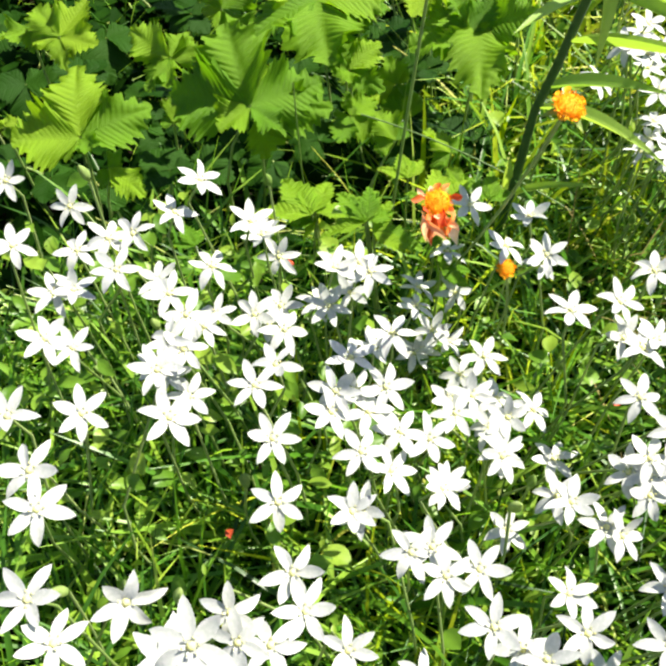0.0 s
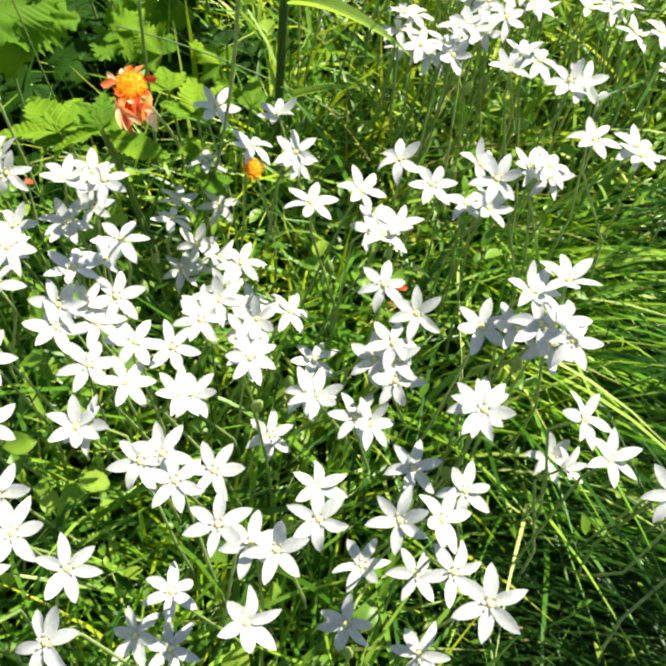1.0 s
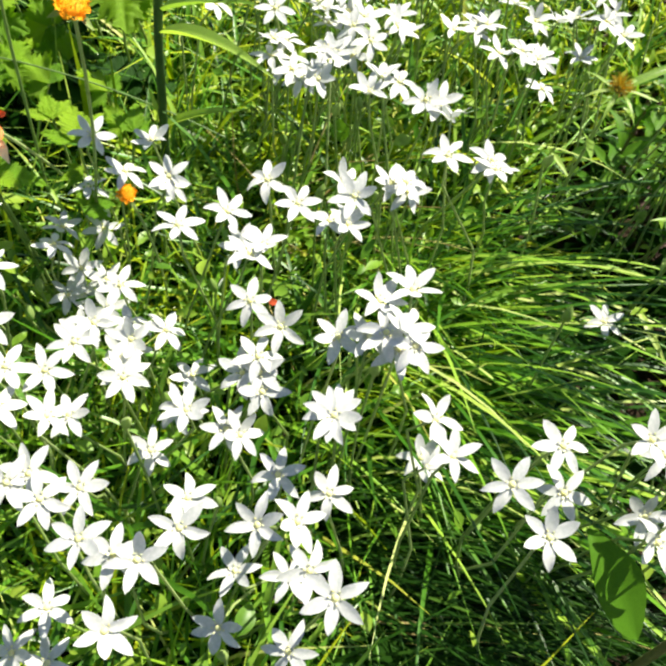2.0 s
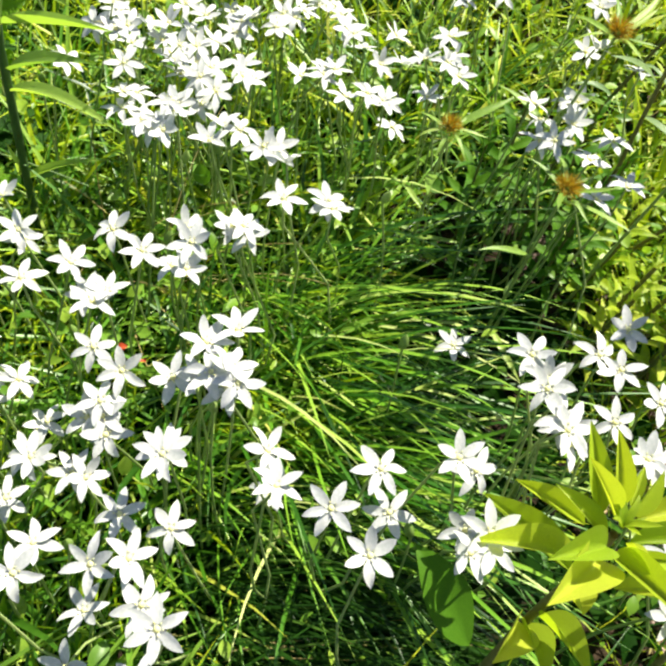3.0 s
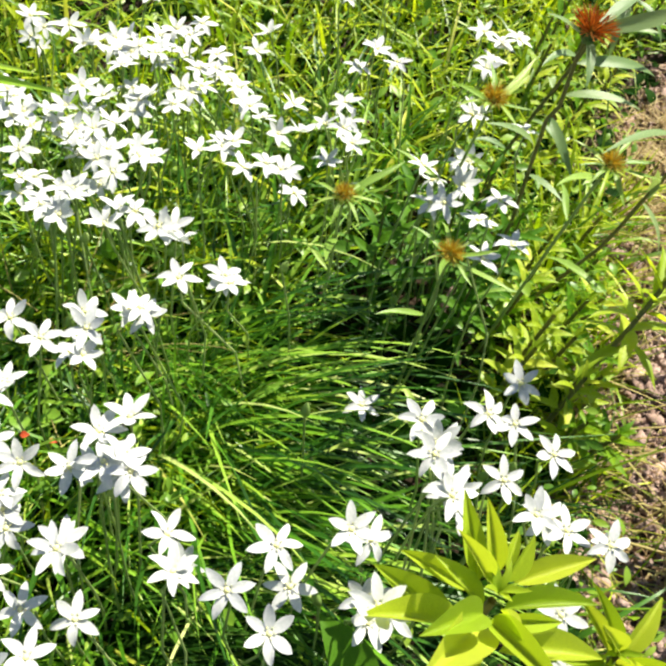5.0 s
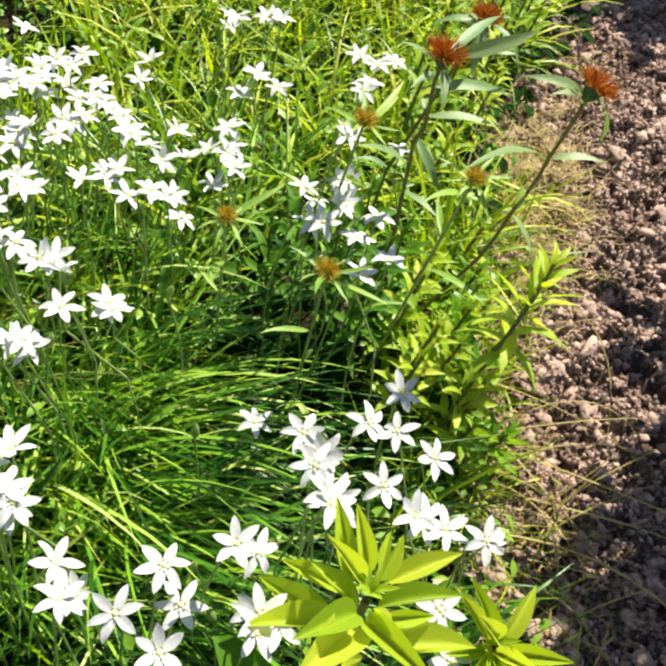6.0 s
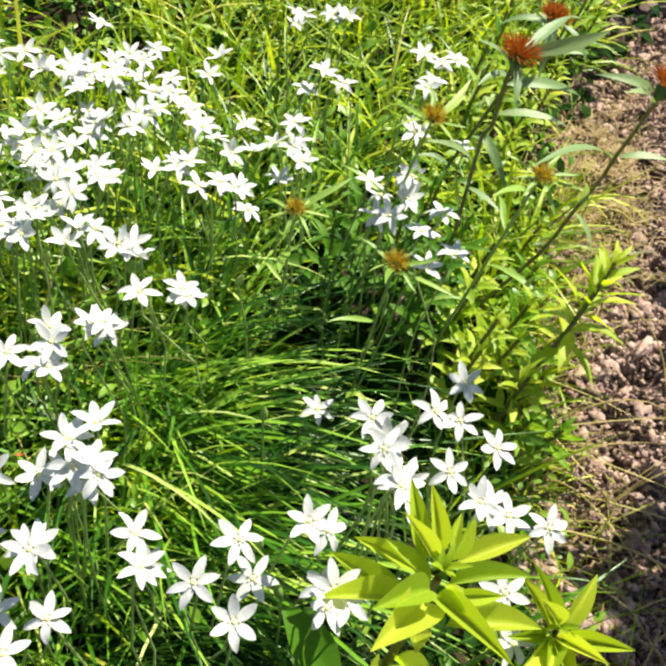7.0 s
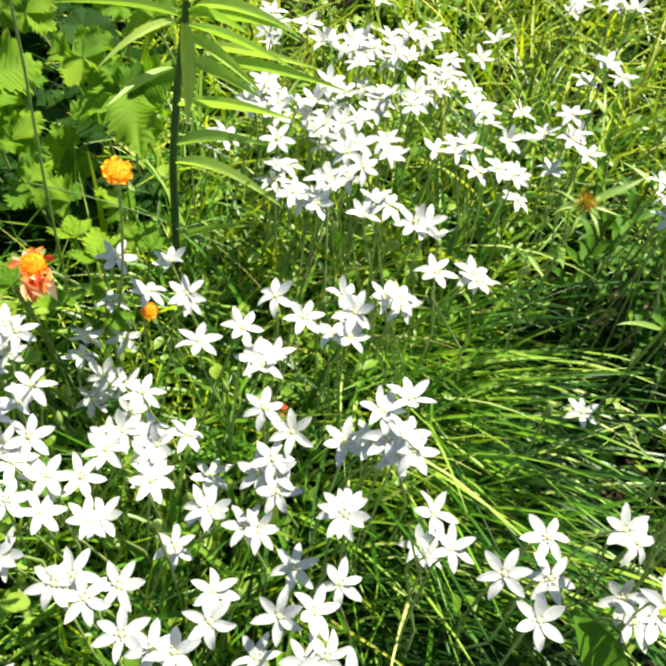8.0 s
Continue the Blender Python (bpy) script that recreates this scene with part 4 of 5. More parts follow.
star_flower(0.667, 1.060, 0.243, size=0.94)
star_flower(0.619, 0.867, 0.268, size=0.94)
star_flower(0.643, 0.854, 0.255, size=0.94)
star_flower(0.582, 1.133, 0.203, size=0.94)
star_flower(0.567, 0.929, 0.281, size=0.94)
star_flower(0.199, 0.601, 0.261, size=0.94)
star_flower(0.147, 0.571, 0.277, size=0.94)
star_flower(0.249, 0.577, 0.259, size=0.94)
star_flower(0.154, 0.534, 0.258, size=0.94)
star_flower(0.340, 0.629, 0.236, size=0.94)
star_flower(0.247, 0.507, 0.259, size=0.94)
star_flower(0.594, 0.782, 0.260, size=0.94)
star_flower(0.568, 0.802, 0.267, size=0.94)
star_flower(0.745, 1.054, 0.238, size=0.94)
star_flower(0.582, 0.823, 0.267, size=0.94)
star_flower(0.814, 0.825, 0.250, size=0.94)
star_flower(0.901, 0.889, 0.253, size=0.94)
star_flower(0.615, 0.786, 0.276, size=0.94)
star_flower(0.719, 1.045, 0.232, size=0.94)
star_flower(0.614, 0.893, 0.259, size=0.94)
star_flower(0.622, 0.862, 0.257, size=0.94)
star_flower(0.638, 0.851, 0.278, size=0.94)
star_flower(0.578, 0.912, 0.257, size=0.94)
star_flower(0.740, 0.932, 0.270, size=0.94)
star_flower(0.682, 1.000, 0.233, size=0.94)
star_flower(0.651, 0.934, 0.272, size=0.94)
star_flower(0.955, 0.772, 0.266, size=0.94)
star_flower(0.955, 1.108, 0.264, size=0.94)
star_flower(0.576, 1.107, 0.236, size=0.94)
star_flower(0.929, 0.968, 0.266, size=0.94)
star_flower(0.455, 0.562, 0.181, size=0.94)
star_flower(0.663, 0.438, 0.222, size=0.85, state="half")
star_flower(0.991, 0.405, 0.200, state="half")
star_flower(0.558, 0.591, 0.271, size=0.96)
star_flower(0.427, 0.482, 0.227, size=0.96)
star_flower(0.663, 0.412, 0.295, size=0.96)
star_flower(1.058, 0.802, 0.294, size=0.96)
star_flower(0.850, 0.462, 0.310)
star_flower(0.842, 0.425, 0.325)
star_flower(0.846, 0.411, 0.318)

# buds that stand among the open flowers
flower_bud(0.136, 0.658, 0.300)
flower_bud(0.262, 0.709, 0.262)
for _ in range(52):
    bx, by = frng.uniform(0.12, 1.0), frng.uniform(0.30, 1.0)
    if bx > 0.46 or by < 0.66:
        flower_bud(bx, by, frng.uniform(0.14, 0.26))

# ---------------------------------------------------------------- crinkled lobed leaves
LOBES = [mesh_of("leaflet", *veined_arrays(width=w, teeth=6, tooth=0.40, pleat=0.011, fold=fo, curl=c, per=9, nv=15, wave=0.45, seed=k), M_lobed) for k, (w, c, fo) in enumerate(((0.84, 0.35, 0.24), (0.74, 0.7, 0.18), (0.92, 0.1, 0.30), (0.80, -0.2, 0.20)))]
# lower leaflets, with the shade they lie in put into the colour
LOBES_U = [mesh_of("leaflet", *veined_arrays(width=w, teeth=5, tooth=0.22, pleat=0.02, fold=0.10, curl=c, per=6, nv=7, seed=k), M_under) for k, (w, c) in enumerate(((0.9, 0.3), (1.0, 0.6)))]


def lobed_leaf(base, tip, face=(0.05, -0.5, 0.85), side=0.85, back=0.65, under=False):
    """A toothed leaf of five lobes on its stalk, from the joint at base to the tip of its middle lobe; face: where its upper side looks."""
    r = frng
    b, d = Vector(base), Vector(tip) - Vector(base)
    foot = Vector((b.x + r.gauss(0, 0.03), b.y + 0.03 + r.gauss(0, 0.03), 0))
    ob = thing("lobed_leaf", foot, "toothed leaf low down, coloured deep green for the shade there" if under else "bright green crinkled leaf with toothed lobes on a stalk", "leaf", "crinkled leaves")
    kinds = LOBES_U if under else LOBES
    frame3 = aimed(b - foot, d, face)
    L = d.length
    for k, (ang, s) in enumerate(((0.0, 1.0), (1.32, side), (-1.32, side), (2.25, back * 0.8), (-2.25, back * 0.8))):
        if s == 0:
            continue
        m = frame3 @ Matrix.Rotation(ang + r.gauss(0, 0.08), 4, "Z") @ Matrix.Translation((0, 0, -0.0006 * k)) @ Matrix.Rotation(r.gauss(0.08, 0.20), 4, "X") @ Matrix.Rotation(r.gauss(0, 0.25), 4, "Y")
        s *= L * r.uniform(0.92, 1.06)
        part("leaflet", r.choice(kinds), ob, m=m @ Matrix.Diagonal((s, s, s, 1)))
    part("stalk", mesh_of("stalk", *tube_arrays(bow((0, 0, 0), b - foot, (r.gauss(0, 0.01), r.gauss(0, 0.01), 0), 6), [0.0022, 0.002, 0.0018, 0.0016, 0.0015, 0.0014], 6), M_stem), ob, "hairy pale green stalk")
    return ob


lobed_leaf((0.074, 0.768, 0.240), (0.052, 0.829, 0.277), side=0.85, back=0.45)
lobed_leaf((0.127, 0.884, 0.245), (0.082, 0.907, 0.249), face=(-0.10, -0.35, 0.90), side=0.75, back=0.8)
lobed_leaf((0.221, 0.819, 0.250), (0.200, 0.882, 0.288), side=0.95, back=0.6)
lobed_leaf((0.225, 0.834, 0.235), (0.287, 0.848, 0.220), face=(0.30, -0.50, 0.80), side=0.7, back=0)
lobed_leaf((0.254, 0.989, 0.250), (0.289, 0.914, 0.234), face=(0.00, -0.20, 0.95), side=0.95, back=0.9)
lobed_leaf((0.423, 0.990, 0.235), (0.426, 0.912, 0.204), face=(0.05, -0.35, 0.90), side=0.85, back=0.6)
lobed_leaf((0.003, 0.909, 0.240), (0.029, 0.948, 0.250), face=(0.10, -0.30, 0.90), side=0.9, back=0.9)
lobed_leaf((-0.035, 0.922, 0.235), (-0.062, 0.908, 0.227), face=(-0.10, -0.30, 0.90), side=0.7, back=0)
lobed_leaf((0.089, 0.772, 0.200), (0.128, 0.759, 0.190), face=(0.10, -0.40, 0.90), side=0.5, back=0)
lobed_leaf((0.134, 0.842, 0.200), (0.130, 0.869, 0.216), side=0.5, back=0)
lobed_leaf((-0.031, 0.813, 0.200), (-0.018, 0.822, 0.204), side=0.8)
lobed_leaf((0.366, 1.035, 0.245), (0.408, 1.013, 0.233), face=(0.10, -0.30, 0.90), side=0.9)
lobed_leaf((0.148, 0.999, 0.225), (0.179, 1.035, 0.245), side=0.9)
lobed_leaf((0.309, 0.966, 0.160), (0.277, 0.993, 0.178), side=0.7)
lobed_leaf((0.296, 1.006, 0.235), (0.327, 1.009, 0.233), face=(0.10, -0.40, 0.90), side=0.9, back=0.8)
lobed_leaf((0.412, 0.976, 0.235), (0.381, 1.004, 0.253), side=0.9, back=0.8)
lobed_leaf((0.289, 1.134, 0.240), (0.323, 1.160, 0.253), side=0.9)
lobed_leaf((0.440, 1.112, 0.250), (0.411, 1.147, 0.272), side=0.8)
lobed_leaf((0.342, 0.970, 0.170), (0.301, 0.955, 0.164), side=0.7)
lobed_leaf((0.423, 0.947, 0.200), (0.454, 0.965, 0.209), side=0.6, back=0)
lobed_leaf((0.342, 1.093, 0.210), (0.377, 1.128, 0.228), side=0.9)
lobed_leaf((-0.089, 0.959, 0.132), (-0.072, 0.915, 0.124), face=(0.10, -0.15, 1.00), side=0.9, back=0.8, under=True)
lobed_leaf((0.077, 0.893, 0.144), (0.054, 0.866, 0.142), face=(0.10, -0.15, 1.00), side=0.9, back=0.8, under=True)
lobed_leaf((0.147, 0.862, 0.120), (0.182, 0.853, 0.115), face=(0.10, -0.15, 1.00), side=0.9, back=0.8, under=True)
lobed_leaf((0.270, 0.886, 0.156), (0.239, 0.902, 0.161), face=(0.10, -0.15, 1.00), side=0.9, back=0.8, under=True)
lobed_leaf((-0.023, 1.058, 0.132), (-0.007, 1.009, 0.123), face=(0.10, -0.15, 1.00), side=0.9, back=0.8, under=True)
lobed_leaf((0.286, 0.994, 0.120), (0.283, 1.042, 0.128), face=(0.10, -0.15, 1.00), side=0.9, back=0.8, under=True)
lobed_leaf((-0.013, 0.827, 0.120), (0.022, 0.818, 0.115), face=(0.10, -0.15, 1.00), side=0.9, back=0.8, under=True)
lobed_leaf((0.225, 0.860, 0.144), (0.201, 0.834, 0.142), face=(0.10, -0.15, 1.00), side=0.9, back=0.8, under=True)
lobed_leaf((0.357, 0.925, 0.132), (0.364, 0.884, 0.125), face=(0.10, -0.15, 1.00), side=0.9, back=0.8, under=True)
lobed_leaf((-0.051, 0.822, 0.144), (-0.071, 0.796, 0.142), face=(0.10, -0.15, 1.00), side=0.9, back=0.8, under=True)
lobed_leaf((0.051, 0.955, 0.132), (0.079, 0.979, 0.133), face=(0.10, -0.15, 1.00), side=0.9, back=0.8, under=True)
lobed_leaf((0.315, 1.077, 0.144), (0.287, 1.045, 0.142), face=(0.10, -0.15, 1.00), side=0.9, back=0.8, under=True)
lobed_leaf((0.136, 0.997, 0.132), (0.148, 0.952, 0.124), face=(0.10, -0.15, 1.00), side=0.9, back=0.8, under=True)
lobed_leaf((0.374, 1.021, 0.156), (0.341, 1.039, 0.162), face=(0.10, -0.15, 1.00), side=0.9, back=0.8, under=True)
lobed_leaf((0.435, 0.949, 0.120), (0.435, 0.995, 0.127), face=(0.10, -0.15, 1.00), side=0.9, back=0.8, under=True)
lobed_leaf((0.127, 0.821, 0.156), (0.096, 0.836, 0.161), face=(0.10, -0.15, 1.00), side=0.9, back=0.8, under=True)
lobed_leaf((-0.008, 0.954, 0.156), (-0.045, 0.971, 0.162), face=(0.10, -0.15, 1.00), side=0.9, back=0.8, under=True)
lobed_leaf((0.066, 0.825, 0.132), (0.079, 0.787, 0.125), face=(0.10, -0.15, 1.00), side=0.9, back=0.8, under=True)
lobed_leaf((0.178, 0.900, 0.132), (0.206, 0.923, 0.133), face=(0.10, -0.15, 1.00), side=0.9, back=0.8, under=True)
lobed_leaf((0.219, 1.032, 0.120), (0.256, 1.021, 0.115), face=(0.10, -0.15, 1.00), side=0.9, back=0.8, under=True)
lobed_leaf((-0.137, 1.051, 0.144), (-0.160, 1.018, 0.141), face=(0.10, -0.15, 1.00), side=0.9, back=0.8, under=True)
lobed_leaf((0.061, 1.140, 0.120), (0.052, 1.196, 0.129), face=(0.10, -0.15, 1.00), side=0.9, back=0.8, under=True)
lobed_leaf((-0.122, 0.874, 0.220), (-0.108, 0.919, 0.245), side=0.9)
lobed_leaf((-0.193, 1.063, 0.220), (-0.177, 1.114, 0.249), side=0.9)
lobed_leaf((-0.079, 1.134, 0.220), (-0.062, 1.187, 0.250), side=0.9)
lobed_leaf((0.074, 1.153, 0.220), (0.091, 1.206, 0.250), side=0.9)
lobed_leaf((0.250, 1.176, 0.220), (0.268, 1.228, 0.250), side=0.9)
lobed_leaf((0.400, 1.186, 0.220), (0.418, 1.238, 0.249), side=0.9)
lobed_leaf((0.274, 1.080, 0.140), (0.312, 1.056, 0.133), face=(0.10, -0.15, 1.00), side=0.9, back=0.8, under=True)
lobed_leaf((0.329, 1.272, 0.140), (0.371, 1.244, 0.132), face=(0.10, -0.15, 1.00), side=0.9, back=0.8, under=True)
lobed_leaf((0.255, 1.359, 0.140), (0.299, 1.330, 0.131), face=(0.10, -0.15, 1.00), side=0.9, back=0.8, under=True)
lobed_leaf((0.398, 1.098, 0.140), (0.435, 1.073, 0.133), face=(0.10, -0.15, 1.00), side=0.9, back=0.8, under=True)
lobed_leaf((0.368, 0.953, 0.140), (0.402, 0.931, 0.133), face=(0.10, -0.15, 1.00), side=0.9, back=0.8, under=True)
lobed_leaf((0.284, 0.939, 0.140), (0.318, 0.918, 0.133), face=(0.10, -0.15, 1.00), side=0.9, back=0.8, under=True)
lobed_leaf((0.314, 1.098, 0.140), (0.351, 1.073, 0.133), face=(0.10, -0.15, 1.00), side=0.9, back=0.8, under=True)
lobed_leaf((0.296, 0.935, 0.210), (0.324, 0.964, 0.226), side=0.9)
lobed_leaf((0.299, 0.924, 0.160), (0.336, 0.908, 0.148), side=0.9)
lobed_leaf((0.285, 0.977, 0.220), (0.316, 0.966, 0.211), side=0.8)
lobed_leaf((0.361, 0.941, 0.150), (0.328, 0.951, 0.158), side=0.8, back=0)
lobed_leaf((0.408, 0.881, 0.160), (0.383, 0.901, 0.173), side=0.7, back=0)
lobed_leaf((0.424, 0.844, 0.150), (0.409, 0.861, 0.161), side=0.7, back=0)
lobed_leaf((0.350, 0.892, 0.160), (0.325, 0.913, 0.174), side=0.7, back=0)

# smaller cut leaves beside the orange flowers
CUTS = [mesh_of("leaflet", *veined_arrays(width=0.50, teeth=5, tooth=0.34, pleat=0.018, fold=0.25, curl=0.4, per=8, nv=9, seed=k), M_lobed) for k in range(2)]


def cut_leaf(base, tip):
    r = frng
    b, d = Vector(base), Vector(tip) - Vector(base)
    foot = Vector((b.x + r.gauss(0, 0.02), b.y + 0.02, 0))
    ob = thing("cut_leaf", foot, "fresh green toothed leaf with narrow leaflets", "leaf", "cut leaves")
    m0 = aimed(b - foot, d, (0.1, -0.1, 1))
    for ang, s in ((0, 1.0), (0.85, 0.8), (-0.85, 0.8)):
        s *= d.length * r.uniform(0.9, 1.1)
        part("leaflet", r.choice(CUTS), ob, m=m0 @ Matrix.Rotation(ang + r.gauss(0, 0.1), 4, "Z") @ Matrix.Rotation(r.gauss(0.1, 0.15), 4, "X") @ Matrix.Diagonal((s, s, s, 1)))
    part("stalk", mesh_of("stalk", *tube_arrays(bow((0, 0, 0), b - foot, (0, 0.01, 0), 5), [0.0016, 0.0015, 0.0014, 0.0012, 0.0011], 5), M_stem), ob)
    return ob


cut_leaf((0.292, 0.730, 0.210), (0.250, 0.774, 0.200))
cut_leaf((0.295, 0.732, 0.200), (0.270, 0.730, 0.190))
cut_leaf((0.294, 0.733, 0.210), (0.306, 0.777, 0.200))
cut_leaf((0.347, 0.674, 0.270), (0.349, 0.701, 0.280))
cut_leaf((0.346, 0.672, 0.270), (0.316, 0.702, 0.260))
cut_leaf((0.353, 0.671, 0.260), (0.389, 0.683, 0.250))
cut_leaf((0.446, 0.780, 0.200), (0.449, 0.809, 0.210))
cut_leaf((0.370, 0.807, 0.190), (0.354, 0.840, 0.190))
cut_leaf((0.195, 0.688, 0.200), (0.178, 0.711, 0.200))
cut_leaf((0.410, 0.690, 0.200), (0.438, 0.703, 0.200))
cut_leaf((0.405, 0.743, 0.220), (0.392, 0.788, 0.220))
cut_leaf((0.407, 0.728, 0.200), (0.384, 0.729, 0.200))

# ---------------------------------------------------------------- orange flowers


def disc_mesh(radius, mat, n=240, seed=3):
    """A dome of short upright florets."""
    r = random.Random(seed)
    bits = []
    for k in range(n):
        q = math.sqrt((k + 0.5) / n)
        a = k * 2.39996
        p = Vector((q * math.cos(a), q * math.sin(a), 0)) * radius
        out = Vector((p.x, p.y, radius * (1.1 - 0.6 * q))) + Vector((r.gauss(0, 1), r.gauss(0, 1), r.gauss(0, 1))) * radius * 0.15
        v, f = leaf_arrays(radius * r.uniform(0.18, 0.42), radius * 0.085, 0.6, fold=0.3, curl=0.2, nu=4, nv=3)
        m = aimed(p + Vector((0, 0, radius * 0.25 * (1 - q * q))), out, (r.gauss(0, 1), r.gauss(0, 1), 0.3))
        bits.append((v @ np.array(m.to_3x3()).T + np.array(m.translation), f))
    bits.append(tube_arrays([(0, 0, -0.1 * radius), (0, 0, 0.12 * radius), (0, 0, 0.24 * radius), (0, 0, 0.30 * radius)], [0.8 * radius, 0.95 * radius, 0.6 * radius, 0.02 * radius], 12))
    return mesh_of("disc", *joined(bits), mat)


def orange_flower(x, y, z, size, foot, facing, drooping=0, green=3, fringe=9, fringe_mat=M_orange):
    f = Vector((*foot, 0))
    ob = thing("orange_flower", f, "faded orange flower with a ragged disc and hanging withered petals" if drooping else "small ragged orange flower head on a thin stem", "flower", "orange flowers")
    head = Vector((x, y, z)) - f
    m = aimed(head, facing, (0, 0, 1)) @ Matrix.Rotation(-math.pi / 2, 4, "X")
    part("disc", disc_mesh(size, M_orange, seed=int(x * 1000)), ob, "fuzzy orange disc of fine florets", m=m)
    r = random.Random(int(y * 1000))
    for k in range(drooping):
        d = Vector((0.30 + r.gauss(0, 0.30), -0.65 + r.gauss(0, 0.3), -0.7 + r.gauss(0, 0.3)))
        me = leaf_mesh("withered_petal", M_faded, length=size * r.uniform(1.4, 3.4), width=size * r.uniform(0.4, 0.9), peak=0.6, fold=0.4, curl=r.uniform(-0.6, 0.8), nu=8, nv=5, wave=0.5, seed=k)
        part("withered_petal", me, ob, "withered red and cream petal", m=aimed(head + Vector((r.gauss(0, 0.5), r.gauss(-0.3, 0.3), -0.25)) * size, d, (r.gauss(0, 0.5), -1, 0.4)))
    for k in range(fringe):
        a = 6.28 * k / fringe + r.gauss(0, 0.2)
        me = leaf_mesh("withered_petal", fringe_mat, length=size * (1.0 if drooping else 0.55) * r.uniform(0.6, 1.5), width=size * r.uniform(0.35, 0.75), peak=0.65, fold=0.4, curl=r.uniform(-0.8, 0.6), nu=6, nv=5, wave=0.5, seed=k + 40)
        part("withered_petal", me, ob, m=m @ Matrix.Rotation(a, 4, "Z") @ Matrix.Translation((0, size * 0.7, 0)) @ Matrix.Rotation(r.uniform(-0.3, 0.5), 4, "X"))
    for k in range(green):
        a = 2.1 * k + 0.4
        me = leaf_mesh("sepal", M_bud, length=size * 1.9, width=size * 0.55, fold=0.3, curl=0.3, nu=6, nv=3)
        part("sepal", me, ob, m=m @ Matrix.Rotation(a, 4, "Z") @ Matrix.Translation((0, 0, -0.3 * size)) @ Matrix.Rotation(-0.15, 4, "X"))
    part("stem", mesh_of("stem", *tube_arrays(bow((0, 0, 0), head, (0.012, 0.0, 0.0), 8), [0.0012] * 8, 6), M_stem), ob, "wiry green stem")
    return ob


orange_flower(0.398, 0.587, 0.386, 0.0080, (0.355, 0.880), (0.1, -0.55, 1), drooping=11, green=2, fringe=11, fringe_mat=M_faded)
orange_flower(0.460, 0.600, 0.453, 0.0078, (0.368, 0.775), (0.2, -0.35, 1), green=5)
orange_flower(0.457, 0.653, 0.256, 0.0062, (0.460, 0.690), (0.0, -0.45, 1), green=5)


def fallen_petal(x, y, z, turn):
    """A scarlet petal caught in the grass."""
    me = leaf_mesh("fallen_petal", M_scarlet, length=0.009, width=0.006, peak=0.55, fold=0.35, curl=0.9, nu=6, nv=5, wave=0.3, seed=int(turn))
    ob = new("fallen_petal", me)
    ob.matrix_basis = aimed((x, y, z), (math.cos(turn), math.sin(turn), 0.15), (0.1, -0.3, 1))
    return tagged(ob, "small fallen orange-red petal caught in the grass", "petal", "fallen petals")


fallen_petal(0.567, 0.618, 0.135, 0.5)
fallen_petal(0.288, 0.430, 0.210, 2.2)
fallen_petal(0.284, 0.655, 0.228, 1.0)
fallen_petal(0.569, 0.567, 0.233, 3.0)

# ---------------------------------------------------------------- leafy plants
LANCE = [leaf_mesh("leaf", M_lance, length=1.0, width=0.11, peak=0.42, fold=0.35, curl=c, nu=14, nv=5, blunt=0.9, wave=0.15, seed=k) for k, c in enumerate((0.5, 1.0, 0.2))]
GREY = [leaf_mesh("leaf", M_grey, length=1.0, width=0.155, peak=0.40, fold=0.3, curl=c, nu=12, nv=5, blunt=0.9, wave=0.2, seed=k) for k, c in enumerate((1.2, 1.7, 0.8))]
LIMED = [leaf_mesh("leaf", M_limedark, length=1.0, width=0.40, peak=0.47, fold=0.25, curl=0.5, nu=14, nv=7, blunt=0.9, wave=0.12, seed=5)]
FRESH = [leaf_mesh("leaf", M_fresh, length=1.0, width=0.24, peak=0.42, fold=0.3, curl=c, nu=12, nv=5, blunt=0.9, wave=0.2, seed=k) for k, c in enumerate((0.4, 0.9))]
DUSKY = [leaf_mesh("leaf", M_limedark, length=1.0, width=0.19, peak=0.40, fold=0.3, curl=c, nu=12, nv=5, blunt=0.9, wave=0.2, seed=k) for k, c in enumerate((0.5, 1.1))]
NARROW = [leaf_mesh("leaf", M_lime, length=1.0, width=0.22, peak=0.42, fold=0.3, curl=c, nu=12, nv=5, blunt=0.9, wave=0.15, seed=k) for k, c in enumerate((0.4, 0.9))]


def leaf_on(ob, meshes, at, toward, length, up=(0, 0, 1), label=""):
    m = aimed(Vector(at) - ob.location, toward, up, frng.gauss(0, 0.12))
    return part("leaf", frng.choice(meshes), ob, label, m=m @ Matrix.Diagonal((length, length, length, 1)))


def stem_of(ob, pts, r0, r1, mat, label):
    pts = [Vector(p) - ob.location for p in pts]
    n = len(pts)
    return part("stem", mesh_of("stem", *tube_arrays(pts, [r0 + (r1 - r0) * k / (n - 1) for k in range(n)], 7), mat), ob, label)


# tall plant with a dark stem and long pointed leaves
lily = thing("tall_leafy_plant", (0.46, 0.83, 0), "tall plant with a dark stem and long pointed light green leaves", "plant")
lily_pts = [(0.460, 0.830, 0), (0.469, 0.815, 0.19), (0.473, 0.820, 0.27), (0.480, 0.803, 0.331), (0.486, 0.800, 0.375), (0.498, 0.800, 0.444), (0.502, 0.798, 0.475)]
stem_of(lily, lily_pts, 0.0044, 0.0032, M_darkstem, "thick dark green stem")
LILY = [leaf_mesh("leaf", M_lance, length=1.0, width=1.0, peak=0.34, fold=0.12, curl=c, nu=16, nv=5, blunt=1.0, seed=k) for k, c in enumerate((0.35, 0.7, 0.15))]


